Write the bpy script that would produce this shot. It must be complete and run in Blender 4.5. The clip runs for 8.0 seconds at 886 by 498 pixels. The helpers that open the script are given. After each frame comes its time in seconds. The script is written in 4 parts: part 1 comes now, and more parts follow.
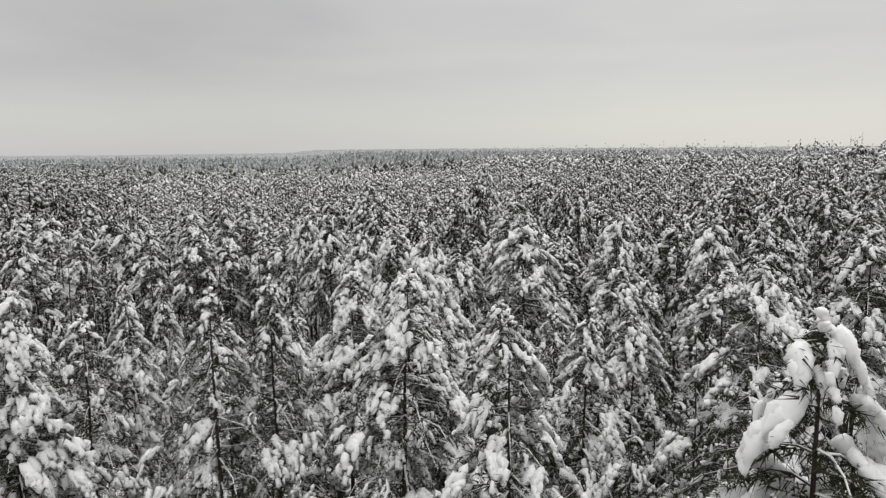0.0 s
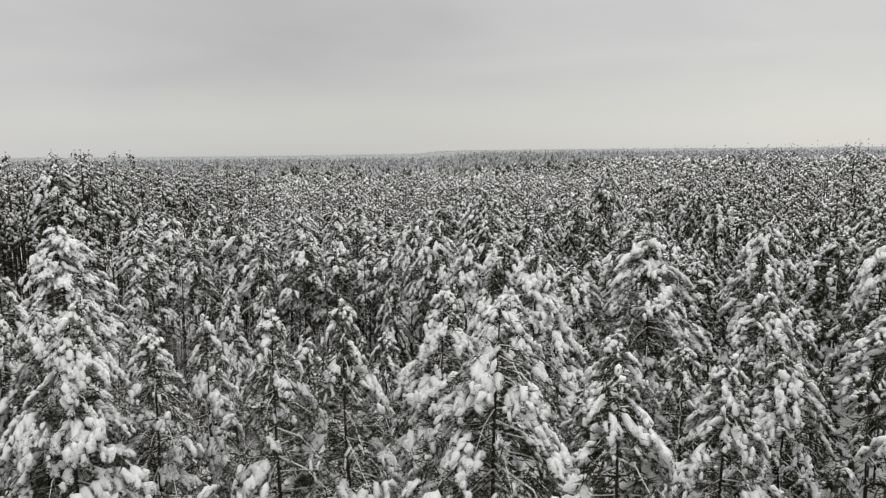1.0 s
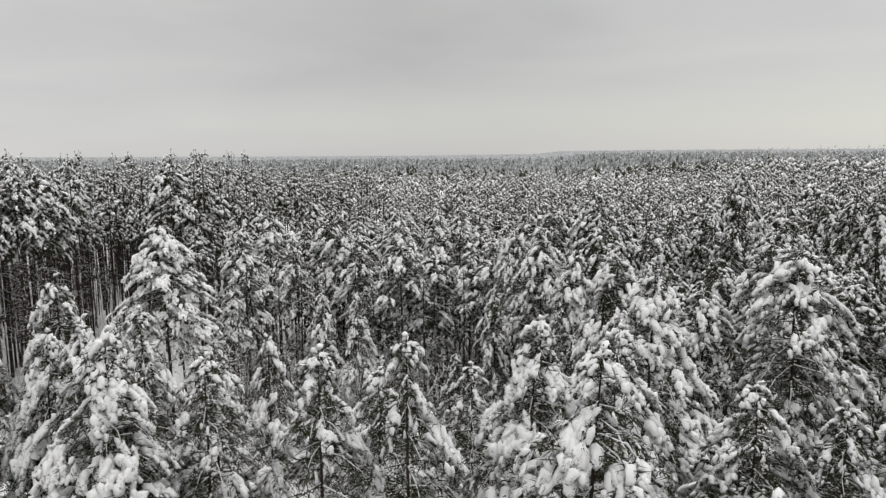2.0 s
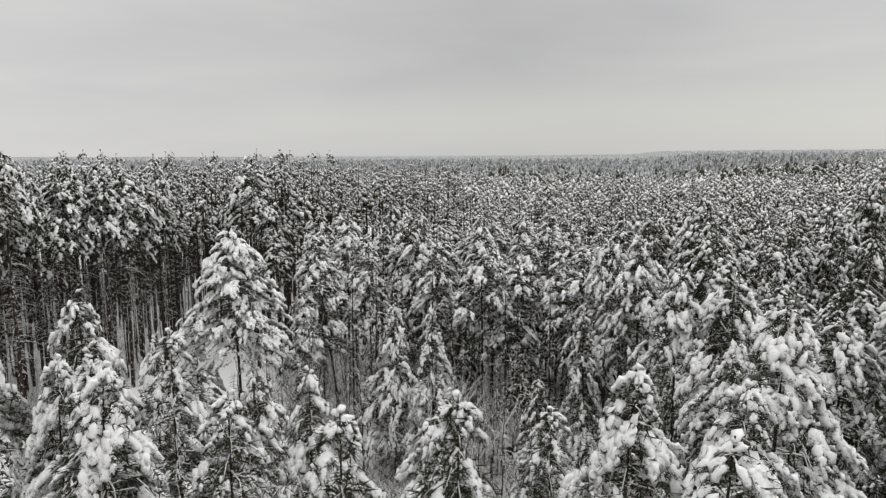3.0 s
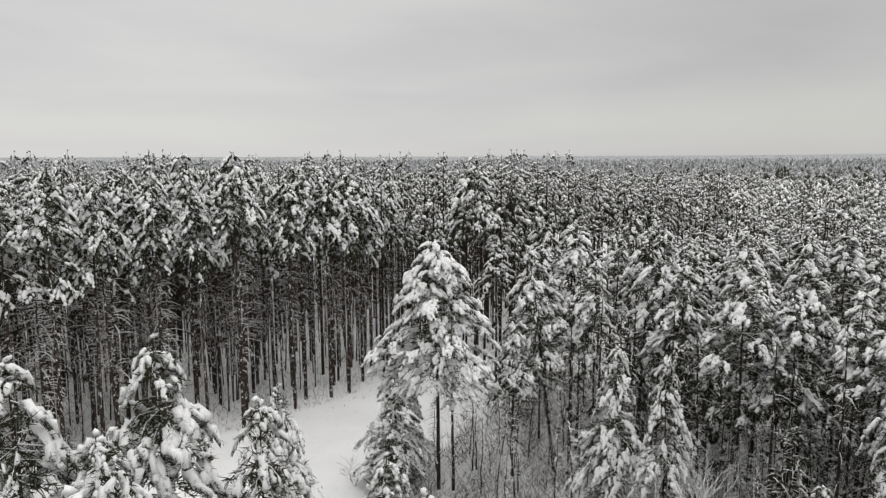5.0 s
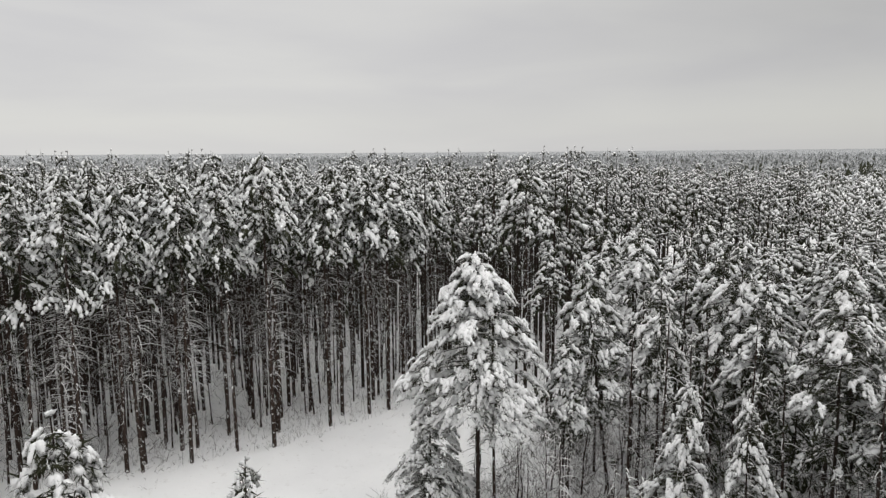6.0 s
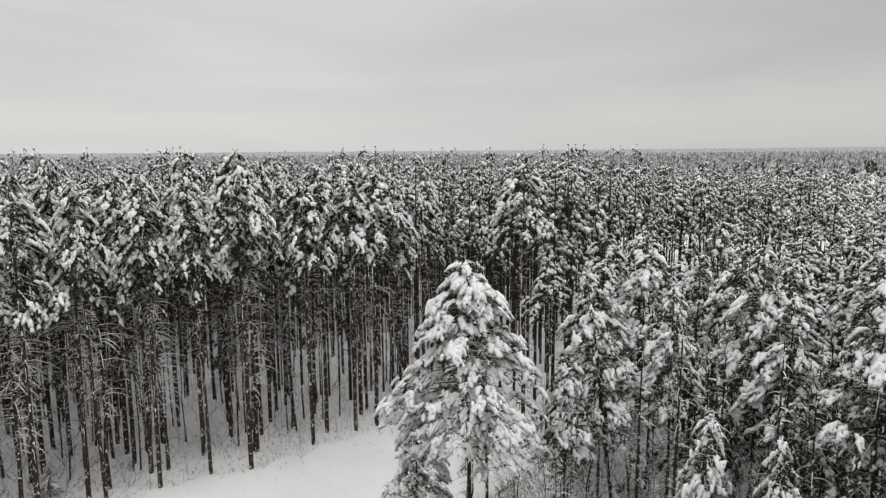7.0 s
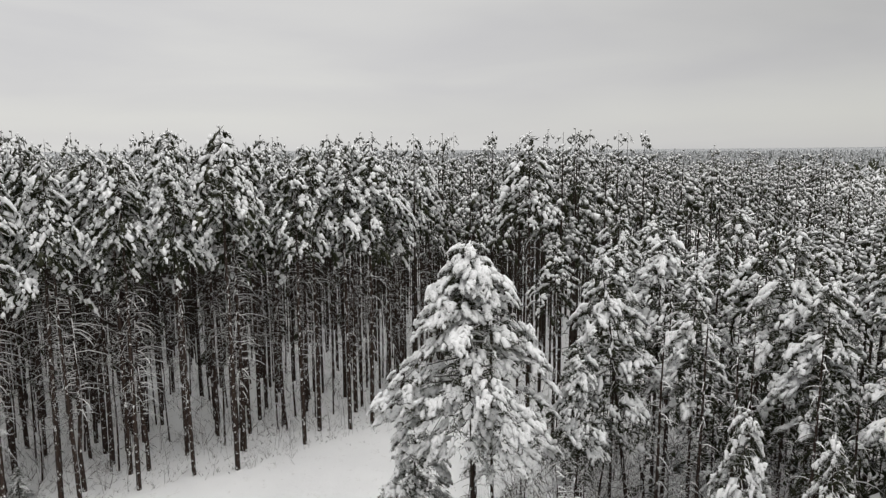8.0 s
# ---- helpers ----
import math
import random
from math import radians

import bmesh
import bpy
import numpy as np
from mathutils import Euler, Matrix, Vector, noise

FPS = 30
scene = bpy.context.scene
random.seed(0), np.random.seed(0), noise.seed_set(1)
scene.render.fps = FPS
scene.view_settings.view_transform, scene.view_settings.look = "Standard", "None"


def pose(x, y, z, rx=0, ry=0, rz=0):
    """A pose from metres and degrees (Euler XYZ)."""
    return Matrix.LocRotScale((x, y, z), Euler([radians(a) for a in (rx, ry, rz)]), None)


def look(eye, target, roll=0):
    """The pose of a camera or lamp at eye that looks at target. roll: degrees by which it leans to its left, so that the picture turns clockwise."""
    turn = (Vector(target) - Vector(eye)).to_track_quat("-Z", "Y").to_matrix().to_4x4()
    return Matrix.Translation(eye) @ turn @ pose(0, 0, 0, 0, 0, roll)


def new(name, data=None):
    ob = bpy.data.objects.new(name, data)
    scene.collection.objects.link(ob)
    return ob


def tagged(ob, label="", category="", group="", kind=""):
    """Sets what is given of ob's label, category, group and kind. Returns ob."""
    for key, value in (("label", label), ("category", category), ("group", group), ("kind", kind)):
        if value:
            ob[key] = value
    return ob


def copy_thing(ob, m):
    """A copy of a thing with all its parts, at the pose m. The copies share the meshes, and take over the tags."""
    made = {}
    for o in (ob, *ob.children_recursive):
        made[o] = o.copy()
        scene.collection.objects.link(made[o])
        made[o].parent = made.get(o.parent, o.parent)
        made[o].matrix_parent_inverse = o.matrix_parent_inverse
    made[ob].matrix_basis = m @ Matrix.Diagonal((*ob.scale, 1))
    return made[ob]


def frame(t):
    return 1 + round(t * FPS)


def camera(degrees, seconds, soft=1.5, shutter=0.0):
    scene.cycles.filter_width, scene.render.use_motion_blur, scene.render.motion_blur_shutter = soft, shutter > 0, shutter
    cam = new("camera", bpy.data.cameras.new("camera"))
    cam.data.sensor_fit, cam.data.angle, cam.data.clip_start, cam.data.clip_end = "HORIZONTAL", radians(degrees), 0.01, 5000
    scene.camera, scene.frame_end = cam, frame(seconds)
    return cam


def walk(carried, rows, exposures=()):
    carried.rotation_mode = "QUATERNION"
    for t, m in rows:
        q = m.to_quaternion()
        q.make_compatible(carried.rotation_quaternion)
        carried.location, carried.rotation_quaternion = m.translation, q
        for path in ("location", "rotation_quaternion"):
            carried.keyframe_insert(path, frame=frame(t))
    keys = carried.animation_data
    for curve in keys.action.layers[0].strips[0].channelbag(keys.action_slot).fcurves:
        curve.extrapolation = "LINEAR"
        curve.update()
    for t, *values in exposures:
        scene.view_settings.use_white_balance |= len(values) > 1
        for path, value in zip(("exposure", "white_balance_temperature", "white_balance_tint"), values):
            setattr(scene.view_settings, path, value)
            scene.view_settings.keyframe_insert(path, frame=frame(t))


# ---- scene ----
# Camera: seconds, x, y, z, yaw, pitch, roll.
cam = camera(67.0, 8.0, soft=1.3)
PATH = [
    (0, 0.571, -0.700, 23.061, 0.34, -8.10, -0.21),
    (0.5, 1.008, 1.535, 23.155, 5.73, -8.10, -0.26),
    (1, 1.296, 3.859, 23.160, 10.97, -8.01, -0.26),
    (1.5, 1.371, 6.234, 23.163, 16.25, -7.91, -0.17),
    (1.7, 1.334, 7.210, 23.203, 18.27, -7.95, -0.14),
    (2.8, 0.165, 12.387, 23.232, 27.22, -7.90, -0.01),
    (3, -0.055, 13.322, 23.281, 28.91, -7.95, -0.02),
    (3.5, -0.737, 15.574, 23.289, 33.15, -7.90, 0.05),
    (4, -1.582, 17.750, 23.322, 37.49, -7.89, 0.06),
    (4.1, -1.803, 18.178, 23.324, 38.27, -7.90, 0.03),
    (4.2, -2.024, 18.607, 23.326, 39.30, -7.91, -0.00),
    (4.3, -2.244, 19.035, 23.329, 41.10, -7.91, -0.04),
    (4.4, -2.465, 19.464, 23.331, 43.35, -7.92, -0.07),
    (4.5, -2.686, 19.892, 23.333, 45.39, -7.93, -0.10),
    (4.6, -2.933, 20.298, 23.338, 46.75, -7.93, -0.10),
    (4.7, -3.180, 20.704, 23.344, 47.75, -7.94, -0.10),
    (4.8, -3.428, 21.110, 23.349, 48.70, -7.95, -0.11),
    (5, -3.922, 21.922, 23.360, 50.49, -7.96, -0.11),
    (5.2, -4.479, 22.722, 23.354, 52.32, -7.96, -0.13),
    (6.3, -8.372, 27.225, 23.766, 55.77, -8.42, -0.43),
    (6.5, -8.971, 27.787, 23.797, 55.71, -8.51, -0.46),
    (7, -10.433, 29.118, 23.559, 55.61, -8.44, -0.40),
    (7.5, -11.801, 30.257, 22.894, 55.59, -8.45, -0.35),
    (8, -13.087, 30.715, 22.131, 55.45, -8.47, -0.25),
]
walk(cam, [(t, pose(x, y, z, 90 + pitch, -roll, yaw)) for t, x, y, z, yaw, pitch, roll in PATH])

# ---------------------------------------------------------------- sky and light
SUN_AZ, SUN_EL = 35.0, 32.0  # degrees to the right of +y, above the horizon

world = bpy.data.worlds.new("overcast_sky")
scene.world = world
world.use_nodes = True
wt = world.node_tree
wt.nodes.clear()


def wn(kind, **values):
    n = wt.nodes.new(kind)
    for k, v in values.items():
        n.inputs[k].default_value = v
    return n


def wmath(op, a, b=None, clamp=False):
    n = wt.nodes.new("ShaderNodeMath")
    n.operation, n.use_clamp = op, clamp
    for k, v in enumerate((a, b)):
        if v is None:
            continue
        if isinstance(v, (int, float)):
            n.inputs[k].default_value = v
        else:
            wt.links.new(v, n.inputs[k])
    return n.outputs[0]


def wmix(f, a, b):
    n = wt.nodes.new("ShaderNodeMix")
    n.data_type = "RGBA"
    for s, v in ((n.inputs[0], f), (n.inputs[6], a), (n.inputs[7], b)):
        if isinstance(v, (int, float)):
            s.default_value = v
        elif isinstance(v, tuple):
            s.default_value = (*v, 1)
        else:
            wt.links.new(v, s)
    return n.outputs[2]


coord = wn("ShaderNodeTexCoord")
sep = wn("ShaderNodeSeparateXYZ")
wt.links.new(coord.outputs["Generated"], sep.inputs[0])
dx, dy, dz = sep.outputs
squash = wn("ShaderNodeMapping")
squash.inputs["Scale"].default_value = (1.0, 1.0, 5.5)
wt.links.new(coord.outputs["Generated"], squash.inputs[0])
cloud = wn("ShaderNodeTexNoise", Scale=2.3, Detail=4.0, Roughness=0.45, Distortion=0.5)
wt.links.new(squash.outputs[0], cloud.inputs["Vector"])
fine = wn("ShaderNodeTexNoise", Scale=6.0, Detail=5.0, Roughness=0.5, Distortion=0.8)
wt.links.new(squash.outputs[0], fine.inputs["Vector"])
cover = wmath("ADD", wmath("MULTIPLY", cloud.outputs["Fac"], 0.88), wmath("MULTIPLY", fine.outputs["Fac"], 0.12))
ramp = wn("ShaderNodeMapRange")
ramp.inputs[1].default_value, ramp.inputs[2].default_value = 0.34, 0.66
wt.links.new(cover, ramp.inputs[0])
deck = wmix(ramp.outputs[0], (0.560, 0.555, 0.562), (0.625, 0.620, 0.608))
# the paler, slightly yellow air under the cloud deck, widest towards +y
low = wmath("SUBTRACT", 1.0, wmath("DIVIDE", wmath("ABSOLUTE", wmath("SUBTRACT", dz, 0.045)), wmath("ADD", 0.075, wmath("MULTIPLY", wmath("ADD", dx, 0.1), 0.05))), True)
toward = wn("ShaderNodeMapRange")
toward.inputs[1].default_value, toward.inputs[2].default_value = -0.75, 0.25
toward.inputs[3].default_value, toward.inputs[4].default_value = 0.35, 1.0
wt.links.new(dx, toward.inputs[0])
low = wmath("MULTIPLY", wmath("SMOOTH_MIN", low, 0.9), toward.outputs[0], True)
deck = wmix(low, deck, (0.680, 0.680, 0.635))
# the deck is thinner and paler towards -x
west = wn("ShaderNodeMapRange")
west.inputs[1].default_value, west.inputs[2].default_value = -0.95, -0.4
west.inputs[3].default_value, west.inputs[4].default_value = 1.12, 0.94
wt.links.new(dx, west.inputs[0])
# and again towards +x
east = wn("ShaderNodeMapRange")
east.inputs[1].default_value, east.inputs[2].default_value = -0.3, 0.25
east.inputs[3].default_value, east.inputs[4].default_value = 1.0, 1.10
wt.links.new(dx, east.inputs[0])
# a heavier bank of cloud stands higher up between the two
bank = wmath("SUBTRACT", 1.0, wmath("DIVIDE", wmath("ABSOLUTE", wmath("ADD", dx, 0.42)), 0.42), True)
high = wn("ShaderNodeMapRange")
high.inputs[1].default_value, high.inputs[2].default_value = 0.06, 0.17
wt.links.new(dz, high.inputs[0])
bank = wmath("SUBTRACT", 1.0, wmath("MULTIPLY", wmath("MULTIPLY", bank, high.outputs[0]), 0.13))
# overcast sky grows brighter to the zenith
lift = wmath("ADD", 1.0, wmath("MULTIPLY", wmath("POWER", wmath("MAXIMUM", wmath("SUBTRACT", dz, 0.2), 0.0), 1.1), 2.8))
gain = wn("ShaderNodeVectorMath")
gain.operation = "SCALE"
wt.links.new(deck, gain.inputs[0])
wt.links.new(wmath("MULTIPLY", wmath("MULTIPLY", lift, bank), wmath("MULTIPLY", west.outputs[0], east.outputs[0])), gain.inputs["Scale"])
sky = wn("ShaderNodeTexSky")
sky.sky_type, sky.sun_disc = "NISHITA", False
sky.sun_elevation, sky.sun_rotation = radians(SUN_EL), radians(SUN_AZ)
back = wn("ShaderNodeBackground", Strength=1.0)
thin = wn("ShaderNodeVectorMath")
thin.operation = "SCALE"
thin.inputs["Scale"].default_value = 0.08
wt.links.new(sky.outputs[0], thin.inputs[0])
wt.links.new(wmix(0.04, gain.outputs[0], thin.outputs[0]), back.inputs[0])
wt.links.new(back.outputs[0], wn("ShaderNodeOutputWorld").inputs[0])

sun = new("sun", bpy.data.lights.new("sun", "SUN"))
sun.data.energy, sun.data.angle, sun.data.color = 0.5, radians(60), (1.0, 0.98, 0.95)
a, e = radians(SUN_AZ), radians(SUN_EL)
sun.matrix_world = look((0, 0, 60), (-math.sin(a) * math.cos(e), -math.cos(a) * math.cos(e), 60 - math.sin(e)))
scene.view_settings.exposure = 0.0


# ---------------------------------------------------------------- materials
def material(name):
    m = bpy.data.materials.new(name)
    m.use_nodes = True
    t = m.node_tree
    return m, t, t.nodes["Principled BSDF"]


def node(t, kind, **values):
    n = t.nodes.new(kind)
    for k, v in values.items():
        n.inputs[k].default_value = v
    return n


def mapped(t, value, a, b, c=0.0, d=1.0):
    n = node(t, "ShaderNodeMapRange")
    for k, v in enumerate((a, b, c, d)):
        n.inputs[k + 1].default_value = v
    t.links.new(value, n.inputs[0])
    return n.outputs[0]


def mixed(t, f, a, b):
    n = t.nodes.new("ShaderNodeMix")
    n.data_type = "RGBA"
    for s, v in ((n.inputs[0], f), (n.inputs[6], a), (n.inputs[7], b)):
        if isinstance(v, tuple):
            s.default_value = (*v, 1)
        elif isinstance(v, float):
            s.default_value = v
        else:
            t.links.new(v, s)
    return n.outputs[2]


def times(t, a, b, op="MULTIPLY"):
    n = t.nodes.new("ShaderNodeMath")
    n.operation, n.use_clamp = op, True
    for k, v in enumerate((a, b)):
        if isinstance(v, float):
            n.inputs[k].default_value = v
        else:
            t.links.new(v, n.inputs[k])
    return n.outputs[0]


def relief(t, shader, height, strength, distance):
    b = node(t, "ShaderNodeBump", Strength=strength, Distance=distance)
    t.links.new(height, b.inputs["Height"])
    t.links.new(b.outputs[0], shader.inputs["Normal"])


def place(t, kind="Object"):
    return t.nodes.new("ShaderNodeTexCoord").outputs[kind]


def noise_at(t, where, scale, detail=3.0, rough=0.55):
    n = node(t, "ShaderNodeTexNoise", Scale=scale, Detail=detail, Roughness=rough)
    t.links.new(where, n.inputs["Vector"])
    return n.outputs["Fac"]


def upward(t, low, high):
    """How far a surface faces up: where fallen snow stays lying."""
    s = t.nodes.new("ShaderNodeSeparateXYZ")
    t.links.new(t.nodes.new("ShaderNodeNewGeometry").outputs["Normal"], s.inputs[0])
    return mapped(t, s.outputs[2], low, high)


def snow_material():
    m, t, s = material("settled_snow")
    where = place(t)
    grain, lump = noise_at(t, where, 26.0, 4.0, 0.65), noise_at(t, where, 5.0)
    t.links.new(mixed(t, mapped(t, lump, 0.3, 0.7), (0.78, 0.78, 0.775), (0.85, 0.85, 0.84)), s.inputs["Base Color"])
    s.inputs["Roughness"].default_value = 0.85
    s.inputs["Specular IOR Level"].default_value = 0.25
    relief(t, s, times(t, grain, lump, "ADD"), 0.35, 0.03)
    return m


def needle_material(name, frost):
    """Dark needles; a share of the sprays is rimed with snow."""
    m, t, s = material(name)
    isle = t.nodes.new("ShaderNodeNewGeometry").outputs["Random Per Island"]
    where = place(t)
    green = mixed(t, noise_at(t, where, 1.7), (0.018, 0.021, 0.011), (0.050, 0.051, 0.028))
    rime = times(t, mapped(t, isle, 1.0 - frost, 1.0 - frost + 0.12), mapped(t, noise_at(t, where, 9.0), 0.3, 0.55))
    t.links.new(mixed(t, rime, green, (0.62, 0.63, 0.65)), s.inputs["Base Color"])
    s.inputs["Roughness"].default_value = 0.7
    s.inputs["Specular IOR Level"].default_value = 0.2
    return m


def bark_material(name, dark, pale, caught):
    """Pine bark in long plates, with driven snow stuck to it in patches."""
    m, t, s = material(name)
    where = place(t)
    stretch = node(t, "ShaderNodeMapping")
    stretch.inputs["Scale"].default_value = (1.0, 1.0, 0.22)
    t.links.new(where, stretch.inputs[0])
    plates = noise_at(t, stretch.outputs[0], 16.0, 5.0, 0.7)
    wood = mixed(t, mapped(t, plates, 0.32, 0.68), dark, pale)
    stuck = node(t, "ShaderNodeMapping")
    stuck.inputs["Scale"].default_value = (1.0, 1.0, 0.7)
    t.links.new(where, stuck.inputs[0])
    patch = mapped(t, noise_at(t, stuck.outputs[0], 4.5, 5.0, 0.7), 0.62 - caught * 0.2, 0.66 - caught * 0.2)
    side = t.nodes.new("ShaderNodeVectorMath")
    side.operation = "DOT_PRODUCT"
    side.inputs[1].default_value = (0.75, -0.6, 0.25)
    t.links.new(t.nodes.new("ShaderNodeNewGeometry").outputs["Normal"], side.inputs[0])
    patch = times(t, patch, mapped(t, side.outputs["Value"], -0.2, 0.35))
    t.links.new(mixed(t, patch, wood, (0.80, 0.80, 0.79)), s.inputs["Base Color"])
    s.inputs["Roughness"].default_value = 0.92
    s.inputs["Specular IOR Level"].default_value = 0.15
    relief(t, s, plates, 0.9, 0.04)
    return m


def limb_material(name, wood):
    """Bare wood with a line of snow along the upper side."""
    m, t, s = material(name)
    lying = times(t, upward(t, -0.05, 0.3), mapped(t, noise_at(t, place(t), 3.0), 0.28, 0.42))
    t.links.new(mixed(t, lying, wood, (0.82, 0.82, 0.81)), s.inputs["Base Color"])
    s.inputs["Roughness"].default_value = 0.9
    return m


def bough_material(name, coarse, grain, facing_share, ragged_share, low, high):
    """Massed needle sprays: settled snow where they face up, ragged where needles break through; dark needles below."""
    m, t, s = material(name)
    where = place(t)
    clump, fine = noise_at(t, where, coarse, 3.0, 0.6), noise_at(t, where, grain, 4.0, 0.75)
    ragged = times(t, times(t, clump, 0.5), times(t, fine, 0.5), "ADD")
    lying = mapped(t, times(t, times(t, upward(t, -1.0, 1.0), facing_share), times(t, ragged, ragged_share), "ADD"), low, high)
    green = mixed(t, noise_at(t, where, 5.0), (0.017, 0.020, 0.010), (0.056, 0.057, 0.031))
    t.links.new(mixed(t, lying, green, (0.83, 0.83, 0.825)), s.inputs["Base Color"])
    s.inputs["Roughness"].default_value = 0.88
    s.inputs["Specular IOR Level"].default_value = 0.15
    relief(t, s, ragged, 0.7, 0.08)
    return m


def ground_material():
    m, t, s = material("snow_cover")
    where = place(t)
    broad, mid, grain = noise_at(t, where, 0.12), noise_at(t, where, 1.4, 4.0), noise_at(t, where, 9.0, 5.0, 0.7)
    clean = mixed(t, mapped(t, broad, 0.35, 0.65), (0.78, 0.78, 0.775), (0.85, 0.85, 0.84))
    litter = times(t, mapped(t, mid, 0.56, 0.72), mapped(t, grain, 0.5, 0.62))
    t.links.new(mixed(t, times(t, litter, 0.55), clean, (0.30, 0.27, 0.23)), s.inputs["Base Color"])
    s.inputs["Roughness"].default_value = 0.88
    s.inputs["Specular IOR Level"].default_value = 0.2
    relief(t, s, times(t, mid, grain, "ADD"), 0.5, 0.12)
    return m


def canopy_material():
    """Closed woods far off: white crowns with dark gaps between them."""
    m, t, s = material("distant_canopy")
    where = place(t)
    gap = noise_at(t, where, 0.5, 4.0, 0.8)
    t.links.new(mixed(t, mapped(t, gap, 0.40, 0.60), (0.07, 0.075, 0.07), (0.50, 0.51, 0.52)), s.inputs["Base Color"])
    s.inputs["Roughness"].default_value = 0.95
    return m


SNOW = snow_material()
NEEDLE = needle_material("rimed_pine_needles", 0.3)
NEEDLE_DARK = needle_material("dark_pine_needles", 0.28)
NEEDLE_BARE = bough_material("sheltered_pine_needles", 6.0, 24.0, 0.16, 1.35, 0.90, 1.02)
BARK = bark_material("pine_bark", (0.016, 0.012, 0.010), (0.060, 0.043, 0.034), -0.1)
BARK_SNOWY = bark_material("snow_plastered_pine_bark", (0.016, 0.012, 0.010), (0.062, 0.042, 0.033), 0.26)
LIMB = limb_material("pine_limb_wood", (0.045, 0.034, 0.027))
TWIG = limb_material("grey_bare_wood", (0.085, 0.070, 0.058))
BOUGH = bough_material("snowy_pine_boughs", 4.5, 16.0, 0.28, 1.45, 0.62, 0.78)
BOUGH_YOUNG = bough_material("snowy_young_boughs", 4.5, 23.0, 0.26, 1.5, 0.73, 0.87)
# Haze afar is put into the colour: snow blends softly into needles.
BOUGH_FAR = bough_material("hazed_snowy_boughs_afar", 2.2, 8.0, 0.32, 1.15, 0.58, 0.88)
GROUND = ground_material()
CANOPY = canopy_material()


# ---------------------------------------------------------------- shape helpers
class Geo:
    """Vertices and polygons of one part, gathered in blocks."""

    def __init__(self):
        self.verts, self.faces, self.count = [], [], 0

    def add(self, verts, faces):
        verts = np.asarray(verts, float).reshape(-1, 3)
        self.verts.append(verts)
        self.faces.append(np.asarray(faces, int) + self.count)
        self.count += len(verts)

    def arrays(self):
        return np.concatenate(self.verts), np.concatenate(self.faces)


def mesh_of(name, geo, mat, smooth=True):
    v, f = geo.arrays()
    me = bpy.data.meshes.new(name)
    me.vertices.add(len(v))
    me.vertices.foreach_set("co", v.ravel())
    me.loops.add(f.size)
    me.loops.foreach_set("vertex_index", f.ravel())
    me.polygons.add(len(f))
    me.polygons.foreach_set("loop_start", np.arange(0, f.size, 3))
    me.polygons.foreach_set("use_smooth", np.full(len(f), smooth))
    me.materials.append(mat)
    me.update(calc_edges=True)
    return me


def part(name, geo, mat, parent, label="", smooth=True):
    ob = new(name, mesh_of(name, geo, mat, smooth))
    ob.parent = parent
    return tagged(ob, label)


def tube(geo, pts, radii, sides):
    """A tapering limb along pts."""
    pts = np.asarray(pts, float)
    ahead = np.gradient(pts, axis=0)
    ahead /= np.linalg.norm(ahead, axis=1)[:, None] + 1e-9
    ref = np.where(np.abs(ahead[:, 2:]) > 0.9, [[1.0, 0, 0]], [[0, 0, 1.0]])
    u = np.cross(ahead, ref)
    u /= np.linalg.norm(u, axis=1)[:, None] + 1e-9
    w = np.cross(u, ahead)
    a = np.linspace(0, 2 * np.pi, sides, endpoint=False)
    ring = np.cos(a)[None, :, None] * u[:, None] + np.sin(a)[None, :, None] * w[:, None]
    v = pts[:, None] + ring * np.asarray(radii, float)[:, None, None]
    n, faces = len(pts), []
    for i in range(n - 1):
        for k in range(sides):
            p, q = i * sides + k, i * sides + (k + 1) % sides
            faces += [(p, q, q + sides), (p, q + sides, p + sides)]
    geo.add(v.reshape(-1, 3), faces)


def lobe_template(sides, rings):
    v, f = [(-0.95, 0, 0)], []
    for i in range(rings):
        th = np.pi * (i + 1) / (rings + 1)
        for k in range(sides):
            a = 2 * np.pi * k / sides + 0.4 * i
            wide = np.sin(th) ** 0.6
            v.append((-np.cos(th), wide * np.cos(a), wide * np.sin(a)))
    v.append((0.95, 0, 0))
    last = len(v) - 1
    for k in range(sides):
        n = (k + 1) % sides
        f.append((0, 1 + n, 1 + k))
        for i in range(rings - 1):
            p, q = 1 + i * sides + k, 1 + i * sides + n
            f += [(p, q, q + sides), (p, q + sides, p + sides)]
        f.append((last, 1 + (rings - 1) * sides + k, 1 + (rings - 1) * sides + n))
    return np.array(v), np.array(f)


LOBES = {"fine": lobe_template(8, 5), "soft": lobe_template(5, 2), "rough": lobe_template(4, 2), "slim": lobe_template(3, 2), "low": lobe_template(3, 1)}


def frames(out):
    """Side and up axes for outward directions."""
    out = out / (np.linalg.norm(out, axis=1)[:, None] + 1e-9)
    side = np.cross([[0, 0, 1.0]], out)
    side /= np.linalg.norm(side, axis=1)[:, None] + 1e-6
    return out, side, np.cross(out, side)


